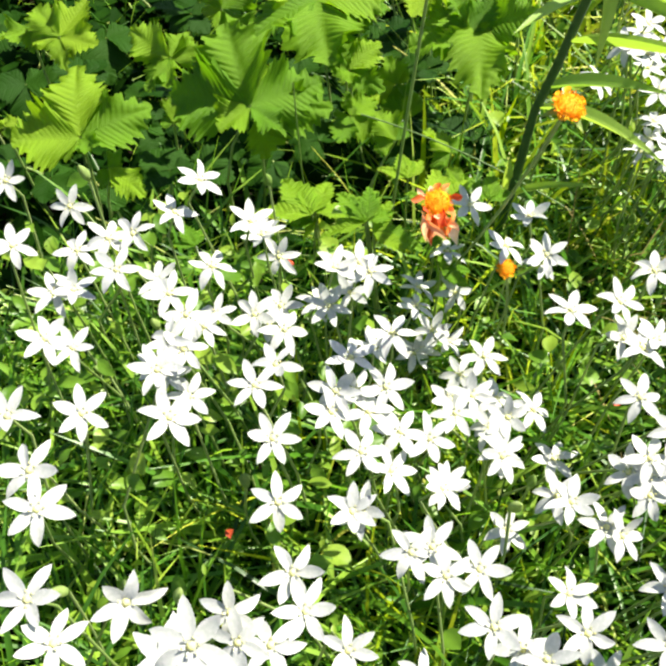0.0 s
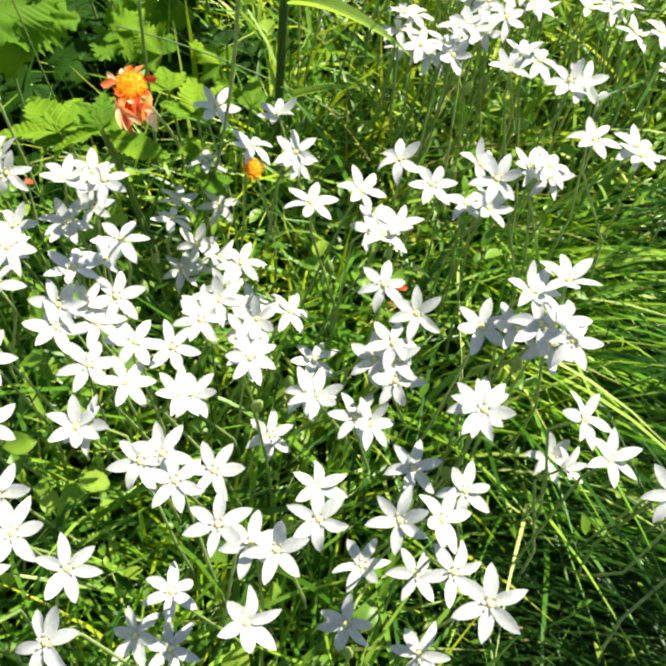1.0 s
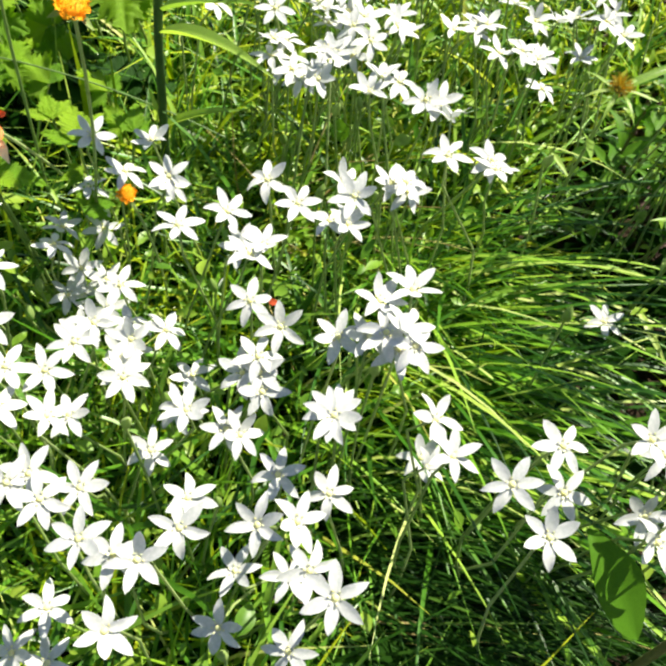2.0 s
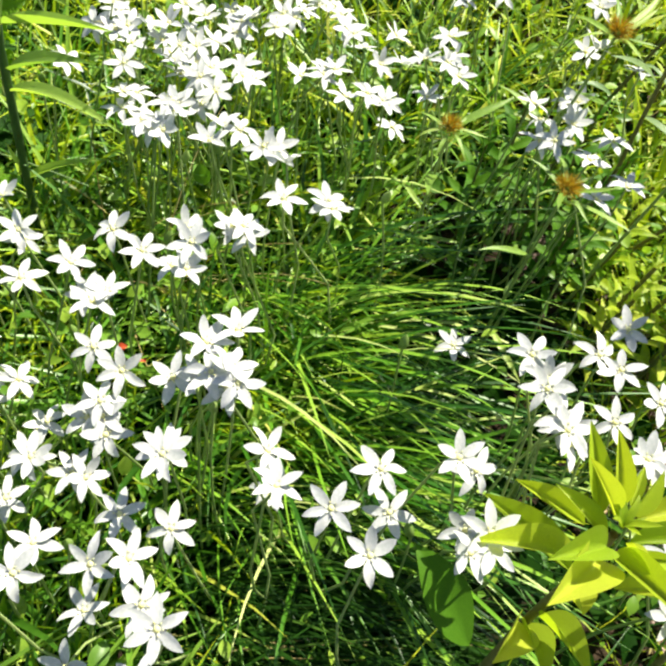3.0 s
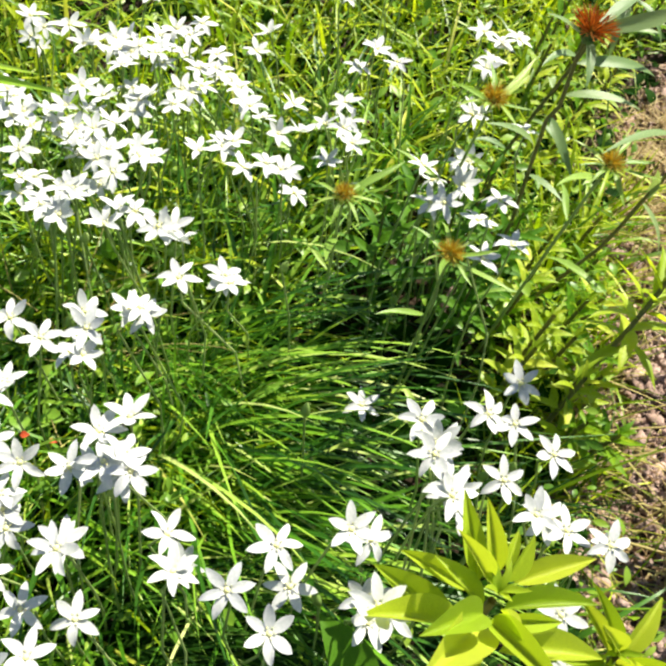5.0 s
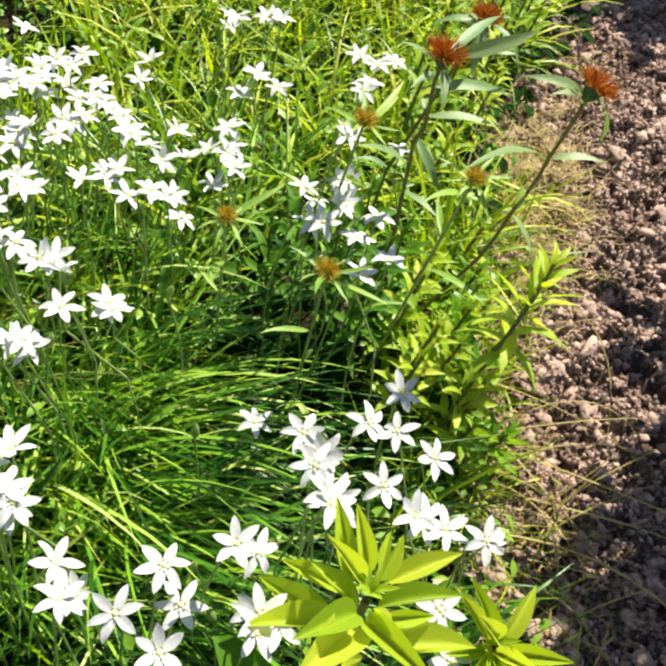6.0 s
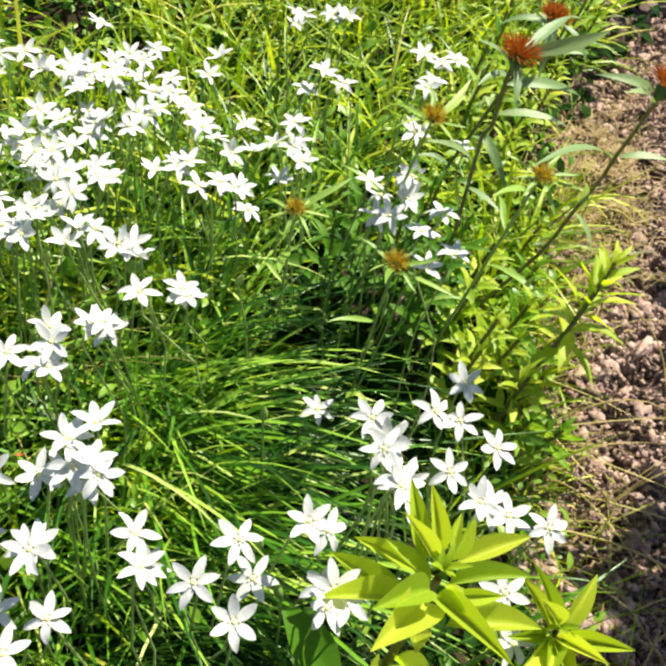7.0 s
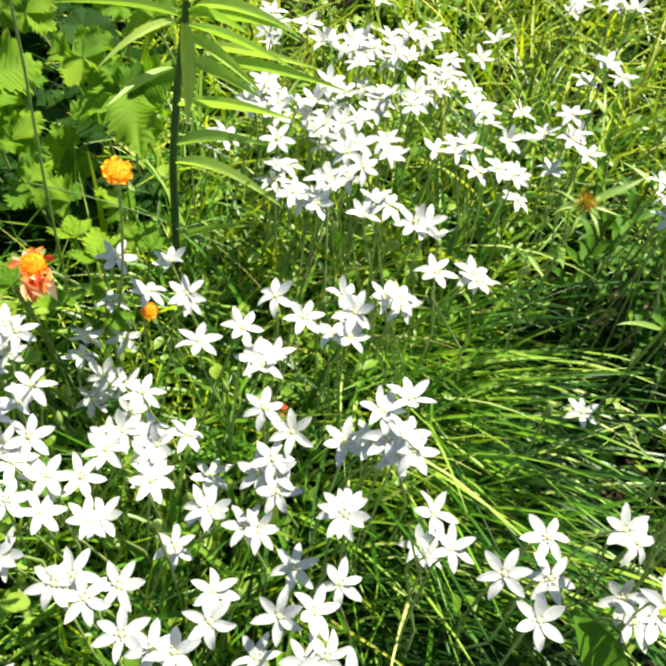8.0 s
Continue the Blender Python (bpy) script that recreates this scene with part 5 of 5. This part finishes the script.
def lily_leaf(base, tip, wide):
    """A long pointed leaf, wide metres across at its broadest."""
    d = Vector(tip) - Vector(base)
    m = aimed(Vector(base) - lily.location, d + Vector((0, 0, 0.15 * d.length)), (0.25, -0.1, 1), frng.gauss(0, 0.3))
    return part("leaf", frng.choice(LILY), lily, m=m @ Matrix.Diagonal((wide * 0.72, d.length * 1.03, d.length, 1)))


lily_leaf((0.495, 0.800, 0.435), (0.500, 0.735, 0.382), 0.017)
lily_leaf((0.493, 0.800, 0.433), (0.429, 0.750, 0.435), 0.011)
lily_leaf((0.486, 0.800, 0.391), (0.436, 0.740, 0.393), 0.019)
lily_leaf((0.493, 0.800, 0.437), (0.400, 0.790, 0.455), 0.010)
lily_leaf((0.497, 0.800, 0.422), (0.550, 0.735, 0.414), 0.014)
lily_leaf((0.490, 0.800, 0.399), (0.551, 0.712, 0.416), 0.018)
lily_leaf((0.483, 0.800, 0.354), (0.579, 0.723, 0.390), 0.017)
lily_leaf((0.497, 0.800, 0.430), (0.577, 0.750, 0.419), 0.014)
lily_leaf((0.491, 0.800, 0.395), (0.628, 0.780, 0.383), 0.013)
lily_leaf((0.496, 0.800, 0.411), (0.603, 0.800, 0.382), 0.011)
lily_leaf((0.477, 0.815, 0.298), (0.553, 0.750, 0.356), 0.023)
lily_leaf((0.475, 0.815, 0.278), (0.568, 0.740, 0.319), 0.019)
lily_leaf((0.498, 0.800, 0.437), (0.580, 0.730, 0.461), 0.015)
lily_leaf((0.499, 0.800, 0.441), (0.576, 0.730, 0.488), 0.018)
lily_leaf((0.499, 0.800, 0.441), (0.549, 0.720, 0.464), 0.014)
lily_leaf((0.463, 0.820, 0.164), (0.539, 0.800, 0.223), 0.012)
lily_leaf((0.460, 0.820, 0.174), (0.463, 0.810, 0.227), 0.016)
lily_leaf((0.499, 0.800, 0.448), (0.526, 0.720, 0.515), 0.016)
lily_leaf((0.499, 0.800, 0.448), (0.488, 0.730, 0.512), 0.014)

# lime green shoots
def lime_shoot(foot, pts, tiers, n, size, meshes, label, r0=0.0032):
    ob = thing("lime_shoot", foot, label, "plant", "lime shoots")
    stem_of(ob, pts, r0, r0 * 0.7, M_redstem, "reddish brown stem")
    top = Vector(pts[-1])
    axis_dir = (Vector(pts[-1]) - Vector(pts[-2])).normalized()
    for k in range(n):
        q = k / max(n - 1, 1)
        a = k * 2.39996
        d = Vector((math.cos(a), math.sin(a), 0)) * (0.25 + 0.85 * q ** 0.7) + axis_dir * (1.15 - 0.95 * q)
        leaf_on(ob, meshes, top - axis_dir * (tiers * q), d, size * (0.45 + 0.55 * min(1, q * 2.2)), axis_dir if q > 0.25 else (d.x * -1, d.y * -1, 0.6))
    return ob


LIME_WIDE = [leaf_mesh("leaf", M_lime, length=1.0, width=1.0, peak=0.42, fold=0.42, curl=c, nu=16, nv=7, blunt=0.95, seed=k) for k, c in enumerate((0.30, 0.55, 0.12))]


def lime_leaf(ob, base, tip, wide):
    """A pointed leaf whose breadth is wide times its length."""
    d = Vector(tip) - Vector(base)
    L = d.length * 1.05
    m = aimed(Vector(base) - ob.location, d + Vector((0, 0, 0.12 * d.length)), (frng.gauss(0, 0.15), -0.25 + frng.gauss(0, 0.15), 1), frng.gauss(0, 0.14))
    return part("leaf", frng.choice(LIME_WIDE), ob, m=m @ Matrix.Diagonal((wide * L * 0.92, L, L, 1)))


big_shoot = thing("lime_shoot", (0.800, 0.315, 0), "bright lime green shoot with pointed leaves in whorls", "plant", "lime shoots")
stem_of(big_shoot, [(0.800, 0.315, 0), (0.804, 0.319, 0.14), (0.813, 0.327, 0.235), (0.820, 0.329, 0.30), (0.828, 0.334, 0.365)], 0.0036, 0.0026, M_redstem, "reddish brown stem")
small_shoot = thing("lime_shoot", (0.950, 0.305, 0), "smaller lime green shoot beside the soil", "plant", "lime shoots")
stem_of(small_shoot, [(0.950, 0.305, 0), (0.945, 0.308, 0.12), (0.938, 0.312, 0.20), (0.934, 0.314, 0.262)], 0.0030, 0.0022, M_redstem, "reddish brown stem")
lime_leaf(big_shoot, (0.824, 0.346, 0.365), (0.824, 0.385, 0.392), 0.26)
lime_leaf(big_shoot, (0.833, 0.346, 0.372), (0.832, 0.376, 0.398), 0.28)
lime_leaf(big_shoot, (0.841, 0.347, 0.368), (0.853, 0.365, 0.375), 0.30)
lime_leaf(big_shoot, (0.826, 0.341, 0.375), (0.808, 0.359, 0.405), 0.26)
lime_leaf(big_shoot, (0.843, 0.340, 0.365), (0.888, 0.341, 0.372), 0.30)
lime_leaf(big_shoot, (0.830, 0.326, 0.372), (0.876, 0.318, 0.385), 0.26)
lime_leaf(big_shoot, (0.837, 0.340, 0.372), (0.856, 0.356, 0.385), 0.34)
lime_leaf(big_shoot, (0.824, 0.348, 0.345), (0.794, 0.377, 0.345), 0.30)
lime_leaf(big_shoot, (0.822, 0.332, 0.365), (0.804, 0.361, 0.372), 0.32)
lime_leaf(big_shoot, (0.817, 0.330, 0.325), (0.782, 0.380, 0.322), 0.30)
lime_leaf(big_shoot, (0.817, 0.332, 0.335), (0.765, 0.351, 0.345), 0.32)
lime_leaf(big_shoot, (0.818, 0.326, 0.372), (0.778, 0.314, 0.400), 0.34)
lime_leaf(big_shoot, (0.820, 0.325, 0.355), (0.769, 0.294, 0.395), 0.33)
lime_leaf(big_shoot, (0.833, 0.315, 0.335), (0.893, 0.302, 0.335), 0.30)
lime_leaf(big_shoot, (0.823, 0.323, 0.365), (0.833, 0.276, 0.400), 0.24)
lime_leaf(big_shoot, (0.833, 0.326, 0.352), (0.866, 0.317, 0.352), 0.30)
lime_leaf(big_shoot, (0.827, 0.325, 0.375), (0.830, 0.307, 0.385), 0.30)
lime_leaf(big_shoot, (0.816, 0.324, 0.262), (0.822, 0.282, 0.300), 0.30)
lime_leaf(big_shoot, (0.808, 0.327, 0.245), (0.773, 0.295, 0.285), 0.34)
lime_leaf(big_shoot, (0.812, 0.326, 0.240), (0.806, 0.286, 0.275), 0.34)
lime_leaf(big_shoot, (0.816, 0.323, 0.310), (0.805, 0.300, 0.350), 0.34)
lime_leaf(small_shoot, (0.931, 0.317, 0.262), (0.916, 0.350, 0.285), 0.26)
lime_leaf(small_shoot, (0.932, 0.316, 0.268), (0.925, 0.347, 0.300), 0.24)
lime_leaf(small_shoot, (0.935, 0.315, 0.268), (0.915, 0.324, 0.300), 0.34)
lime_leaf(small_shoot, (0.938, 0.313, 0.262), (0.972, 0.335, 0.285), 0.28)
lime_leaf(small_shoot, (0.937, 0.310, 0.258), (0.973, 0.284, 0.275), 0.28)
lime_leaf(small_shoot, (0.935, 0.311, 0.255), (0.947, 0.279, 0.282), 0.26)
lime_leaf(small_shoot, (0.934, 0.313, 0.250), (0.888, 0.289, 0.272), 0.30)
lime_leaf(small_shoot, (0.937, 0.312, 0.250), (0.904, 0.280, 0.275), 0.26)
lime_leaf(small_shoot, (0.936, 0.310, 0.250), (0.924, 0.273, 0.270), 0.28)
lime_leaf(small_shoot, (0.930, 0.315, 0.255), (0.896, 0.314, 0.270), 0.28)
leaf_on(big_shoot, LIMED, (0.787, 0.326, 0.206), (-0.034, 0.050, 0.056), 0.078, label="dark green lower leaf")
for k in range(7):
    a = k * 2.4
    d = Vector((0.45 * math.cos(a), 0.45 * math.sin(a), 1.0))
    leaf_on(big_shoot, NARROW, (0.830, 0.335, 0.372), d, 0.014 + 0.002 * k, (-d.x, -d.y, 0.5), "young leaf of the bud")
    leaf_on(small_shoot, NARROW, (0.934, 0.314, 0.264), d, 0.012 + 0.002 * k, (-d.x, -d.y, 0.5), "young leaf of the bud")

lime_shoot((1.08, 0.61, 0), [(1.08, 0.61, 0), (1.10, 0.617, 0.10), (1.14, 0.63, 0.17), (1.165, 0.643, 0.21), (1.182, 0.654, 0.245)], 0.11, 26, 0.062, NARROW, "leaning shoot with narrow yellow-green leaves")
lime_shoot((1.05, 0.59, 0), [(1.05, 0.59, 0), (1.07, 0.595, 0.08), (1.09, 0.60, 0.14)], 0.06, 12, 0.045, NARROW, "short yellow-green shoot at the edge of the bed")

for k, (x, y, h) in enumerate(((1.10, 0.66, 0.14), (1.13, 0.70, 0.15), (1.07, 0.67, 0.17), (1.12, 0.56, 0.10), (1.17, 0.72, 0.13), (1.33, 1.16, 0.17), (1.42, 1.20, 0.20), (1.50, 1.28, 0.19), (1.38, 1.30, 0.22), (1.58, 1.36, 0.18), (1.66, 1.42, 0.17), (1.47, 1.42, 0.2), (1.24, 1.10, 0.2), (1.06, 0.72, 0.15), (1.09, 0.75, 0.16), (1.15, 0.66, 0.10), (1.04, 0.64, 0.16), (1.19, 0.78, 0.12), (1.12, 0.62, 0.12), (1.16, 0.74, 0.10), (1.22, 0.84, 0.13), (1.08, 0.57, 0.12), (1.13, 0.80, 0.15), (1.30, 1.06, 0.15), (1.36, 1.10, 0.17), (1.28, 1.18, 0.19), (1.45, 1.27, 0.18), (1.52, 1.36, 0.17), (1.40, 1.16, 0.15), (1.55, 1.30, 0.15), (1.62, 1.48, 0.17), (1.34, 1.24, 0.2), (1.26, 1.02, 0.14))):
    lime_shoot((x - 0.02, y, 0), [(x - 0.02, y, 0), (x - 0.01, y, h * 0.5), (x, y - 0.01, h)], h * 0.6, 16, 0.045, FRESH if k % 2 else NARROW, "small shoot with narrow yellow-green leaves")


for k, (x, y, h) in enumerate(((1.00, 0.80, 0.24), (1.04, 0.77, 0.22), (0.97, 0.84, 0.27), (1.05, 0.84, 0.25), (1.01, 0.74, 0.19), (0.93, 0.82, 0.22), (1.08, 0.80, 0.21))):
    lime_shoot((x, y, 0), [(x, y, 0), (x - 0.005, y - 0.01, h * 0.5), (x - 0.012, y - 0.03, h)], h * 0.7, 17, 0.055, DUSKY, "upright stem with narrow dark green leaves", r0=0.0018)


def bare_stem(pts, r):
    ob = thing("flowerless_plant", pts[0], "tall thin hairy green plant stem without a flower", "plant", "bare plants")
    stem_of(ob, pts, r, r * 0.7, M_stem, "thin green stem")
    return ob


bare_stem([(0.352, 0.79, 0), (0.355, 0.78, 0.12), (0.367, 0.765, 0.30), (0.376, 0.762, 0.42), (0.38, 0.76, 0.5)], 0.0016)
bare_stem([(0.275, 0.83, 0), (0.272, 0.79, 0.2), (0.277, 0.755, 0.33)], 0.0009)

# ---------------------------------------------------------------- spiky red flower heads


def bristle_mesh(radius, mat, n=210, seed=1, fat=0.055):
    """A head of long thin upright bristles, spread like a brush."""
    r = random.Random(seed)
    bits = []
    for k in range(n):
        q = math.sqrt((k + 0.5) / n)
        a = k * 2.39996
        d = Vector((math.cos(a) * q * 1.25, math.sin(a) * q * 1.25, 1.1 - 0.75 * q)) + Vector((r.gauss(0, 1), r.gauss(0, 1), r.gauss(0, 1))) * 0.13
        v, f = leaf_arrays(radius * r.uniform(0.75, 1.15), radius * fat, 0.55, fold=0.5, curl=r.uniform(-0.3, 0.5), nu=5, nv=3)
        p = Vector((math.cos(a) * q, math.sin(a) * q, 0)) * radius * 0.32
        m = aimed(p, d, (r.gauss(0, 1), r.gauss(0, 1), 0.5))
        bits.append((v @ np.array(m.to_3x3()).T + np.array(m.translation), f))
    return mesh_of("bristles", *joined(bits), mat)


def cup_mesh(radius):
    n, k = 6, 10
    s = np.linspace(0, 1, n)
    rad = radius * (0.12 + 0.36 * np.sin(s * 1.9))
    a = np.linspace(0, 2 * np.pi, k, endpoint=False)
    v = np.stack([rad[:, None] * np.cos(a), rad[:, None] * np.sin(a), np.repeat(-radius * 0.75 + radius * 0.8 * s[:, None], k, 1)], -1)
    f = [(i * k + j, i * k + (j + 1) % k, (i + 1) * k + (j + 1) % k, (i + 1) * k + j) for i in range(n - 1) for j in range(k)]
    return mesh_of("cup", v, np.array(f), M_darkstem)


def spiky_flower(pts, radius, mat, leaves, label, seed, meshes=GREY, collar=5, facing=None):
    ob = thing("spiky_flower", pts[0], label, "flower", "spiky flowers")
    stem_of(ob, pts, 0.0023 if radius > 0.0135 else 0.002, 0.0017 if radius > 0.0135 else 0.0014, M_redstem if radius > 0.0135 else M_stem, "upright stem")
    head = Vector(pts[-1]) - ob.location
    d = Vector(facing) if facing else (Vector(pts[-1]) - Vector(pts[-2])).normalized() + Vector((0, -0.2, 0.4))
    m = aimed(head, d, (0, 1, 0)) @ Matrix.Rotation(-math.pi / 2, 4, "X")
    part("bristles", bristle_mesh(radius, mat, seed=seed), ob, "dense rust-red bristles" if mat is M_rust else "ochre bristles", m=m)
    part("cup", cup_mesh(radius), ob, "dark green cup", m=m)
    for k in range(collar):
        a = k * 6.28 / collar + seed
        leaf_on(ob, meshes, Vector(pts[-1]) - Vector((0, 0, radius * 0.5)), (math.cos(a), math.sin(a), frng.uniform(0.1, 0.6)), radius * frng.uniform(2.4, 4.2))
    n = len(pts) - 1
    for k in range(leaves):
        t = 0.35 + 0.6 * k / max(leaves - 1, 1)
        i = min(int(t * n), n - 1)
        p = Vector(pts[i]).lerp(Vector(pts[i + 1]), t * n - i)
        a = k * 2.3 + seed
        leaf_on(ob, meshes, p, (math.cos(a), math.sin(a), frng.uniform(0.0, 0.7)), frng.uniform(0.045, 0.08))
    return ob


SPEAR = [leaf_mesh("leaf", M_grey, length=1.0, width=1.0, peak=0.36, fold=0.02, curl=c, nu=14, nv=5, blunt=0.95, seed=k) for k, c in enumerate((0.6, 0.9))]


def spear_leaf(ob, base, tip, long=1.0):
    """A grey-green leaf that arches from its base over to its tip."""
    d = Vector(tip) - Vector(base)
    L = d.length * 1.1 * long
    m = aimed(Vector(base) - ob.location, d + Vector((0, 0, 0.35 * d.length)), (0, -0.3, 1), frng.gauss(0, 0.35))
    return part("leaf", frng.choice(SPEAR), ob, m=m @ Matrix.Diagonal((0.005 + 0.06 * L, L, L, 1)))


left_rust = spiky_flower([(1.03, 0.79, 0), (1.04, 0.765, 0.12), (1.040, 0.745, 0.224), (1.032, 0.735, 0.287), (1.015, 0.712, 0.379), (1.018, 0.705, 0.397), (1.007, 0.690, 0.454), (1.005, 0.681, 0.482)], 0.0165, M_rust, 0, "rust-red spiky flower head on a tall leafy stem", 1, collar=0, facing=(0.1, -0.2, 1))
spear_leaf(left_rust, (1.005, 0.685, 0.469), (0.969, 0.675, 0.498))
spear_leaf(left_rust, (1.004, 0.680, 0.477), (0.995, 0.650, 0.462), 1.2)
spear_leaf(left_rust, (1.008, 0.680, 0.483), (1.110, 0.690, 0.447))
spear_leaf(left_rust, (1.008, 0.680, 0.484), (1.067, 0.715, 0.487))
spear_leaf(left_rust, (1.008, 0.690, 0.448), (1.083, 0.680, 0.434))
spear_leaf(left_rust, (1.016, 0.702, 0.410), (1.061, 0.680, 0.414), 1.2)
spear_leaf(left_rust, (1.015, 0.710, 0.384), (1.016, 0.670, 0.363), 1.2)
spear_leaf(left_rust, (1.024, 0.725, 0.334), (0.979, 0.700, 0.392))
spear_leaf(left_rust, (1.030, 0.732, 0.301), (1.044, 0.700, 0.299), 1.2)
right_rust = spiky_flower([(1.08, 0.77, 0), (1.11, 0.745, 0.10), (1.134, 0.715, 0.203), (1.140, 0.708, 0.240), (1.138, 0.695, 0.288), (1.132, 0.672, 0.351), (1.124, 0.660, 0.384), (1.115, 0.642, 0.427), (1.104, 0.625, 0.465), (1.096, 0.611, 0.491)], 0.0165, M_rust, 0, "rust-red spiky flower head leaning over the soil", 2, collar=0, facing=(0.45, -0.1, 1))
spear_leaf(right_rust, (1.090, 0.615, 0.486), (1.044, 0.620, 0.494))
spear_leaf(right_rust, (1.099, 0.610, 0.485), (1.154, 0.625, 0.411), 0.9)
spear_leaf(right_rust, (1.123, 0.660, 0.382), (1.023, 0.640, 0.429))
spear_leaf(right_rust, (1.125, 0.658, 0.386), (1.158, 0.640, 0.393), 1.2)
spear_leaf(right_rust, (1.137, 0.692, 0.293), (1.124, 0.660, 0.357))
spear_leaf(right_rust, (1.139, 0.695, 0.285), (1.161, 0.670, 0.252), 1.2)
spear_leaf(right_rust, (1.104, 0.625, 0.465), (1.067, 0.600, 0.502))
spiky_flower([(1.08, 0.90, 0), (1.09, 0.88, 0.2), (1.11, 0.84, 0.34), (1.12, 0.811, 0.435)], 0.0155, M_rust, 6, "rust-red spiky flower head behind the others", 3, facing=(0.1, -0.1, 1))
spiky_flower([(0.97, 0.83, 0), (0.98, 0.80, 0.18), (0.984, 0.752, 0.375)], 0.0120, M_ochre, 5, "small ochre spiky head on a green stem", 4, meshes=LANCE, collar=7)
spiky_flower([(0.91, 0.66, 0), (0.905, 0.635, 0.16), (0.901, 0.606, 0.343)], 0.0105, M_ochre, 4, "small ochre spiky head above the grass", 5, meshes=LANCE, collar=7)
spiky_flower([(0.86, 0.79, 0), (0.857, 0.765, 0.15), (0.854, 0.740, 0.290)], 0.0100, M_ochre, 4, "small ochre spiky head among yellow-green leaves", 6, meshes=LANCE, collar=7)
spiky_flower([(1.03, 0.72, 0), (1.04, 0.69, 0.18), (1.049, 0.654, 0.378)], 0.0105, M_ochre, 5, "ochre spiky head on a thin stem near the soil", 7, meshes=LANCE, collar=8)

# ---------------------------------------------------------------- dry stalks over the soil


def stalk(a, b, bulge, r=0.0009):
    ob = new("dry_stalk", mesh_of("dry_stalk", *tube_arrays(bow(a, b, bulge, 9), [r * (1 - 0.05 * k) for k in range(9)], 5), M_straw))
    return tagged(ob, "thin dry straw stalk lying over the soil", "stalk", "dry stalks")


stalk((1.09, 0.49, 0.004), (1.26, 0.26, 0.02), (0.01, 0.01, 0.05), 0.0018)
stalk((1.15, 0.66, 0.01), (1.40, 0.70, 0.02), (0, 0, 0.08))
stalk((1.13, 0.60, 0.004), (1.34, 0.55, 0.01), (0, 0.01, 0.07), 0.0011)
stalk((1.20, 0.75, 0.02), (1.46, 0.77, 0.03), (0, 0, 0.06))
stalk((1.28, 0.74, 0.09), (1.30, 0.56, 0.006), (0.02, 0, 0.04), 0.0011)
stalk((1.12, 0.57, 0.05), (1.20, 0.45, 0.005), (0.01, 0, 0.05))
stalk((1.10, 0.52, 0.06), (1.13, 0.40, 0.005), (0.02, 0, 0.03))
stalk((1.36, 0.92, 0.05), (1.52, 0.88, 0.005), (0, 0, 0.04))

grey = new("dry_stalk", mesh_of("dry_stalk", *tube_arrays(bow((0.317, 0.868, 0.210), (0.526, 0.806, 0.170), (0, 0, 0.01), 9), [0.0008] * 9, 5), M_grey))
tagged(grey, "thin grey dry stalk slanting through the leaves", "stalk", "dry stalks")

# a broad-leaved bush past the end of the bed, whose shade falls on the soil
bush = thing("broad_leaved_bush", (1.80, 0.78, 0), "dark green broad-leaved bush beside the bare soil", "bush")
BROAD = [leaf_mesh("leaf", M_under, length=1.0, width=0.6, peak=0.5, fold=0.15, curl=0.5, nu=10, nv=5, blunt=0.8, seed=9)]
brnd = random.Random(5)
for s in range(46):
    u, v = brnd.uniform(-0.30, 1.15), brnd.uniform(-0.13, 0.15)
    if 0.36 < u < 0.68 and s % 4 or u < 0.3 and s % 3 == 0:
        continue
    ta = (1.52 + 0.29 * u + 0.75 * v, 0.55 + 0.33 * u - 0.66 * v, brnd.uniform(0.46, 0.66))
    pts = bow((1.80 + brnd.gauss(0, 0.02), 0.78 + brnd.gauss(0, 0.03), 0), ta, (0.03, 0, 0.08), 7)
    stem_of(bush, pts, 0.005, 0.002, M_darkstem, "woody stem")
    for k in range(9):
        p = pts[3 + k % 4]
        b = brnd.uniform(0, 6.28)
        long = brnd.uniform(0.05, 0.085)
        leaf_on(bush, BROAD, p, (math.cos(b), math.sin(b), brnd.uniform(-0.3, 0.4)), long * (0.88 if u < 0.34 else 1.0))
leaf_on(bush, BROAD, (1.50, 0.70, 0.10), (-1, -0.1, -0.1), 0.06)
stem_of(bush, [(1.79, 0.76, 0.0), (1.66, 0.70, 0.09), (1.50, 0.70, 0.10)], 0.003, 0.002, M_darkstem, "woody stem")

# another bush, out of view, added only to cast shade on the far corner
second = thing("broad_leaved_bush", (2.40, 1.70, 0), "bush out of view, added to shade the far end of the soil", "bush")
for s in range(12):
    ta = (2.17 + brnd.gauss(0, 0.07), 1.60 + brnd.gauss(0, 0.06), brnd.uniform(0.34, 0.50))
    pts = bow((2.40 + brnd.gauss(0, 0.02), 1.70 + brnd.gauss(0, 0.03), 0), ta, (0.03, 0, 0.06), 7)
    stem_of(second, pts, 0.005, 0.002, M_darkstem, "woody stem")
    for k in range(12):
        b = brnd.uniform(0, 6.28)
        leaf_on(second, BROAD, pts[3 + k % 4], (math.cos(b), math.sin(b), brnd.uniform(-0.3, 0.4)), brnd.uniform(0.05, 0.085))
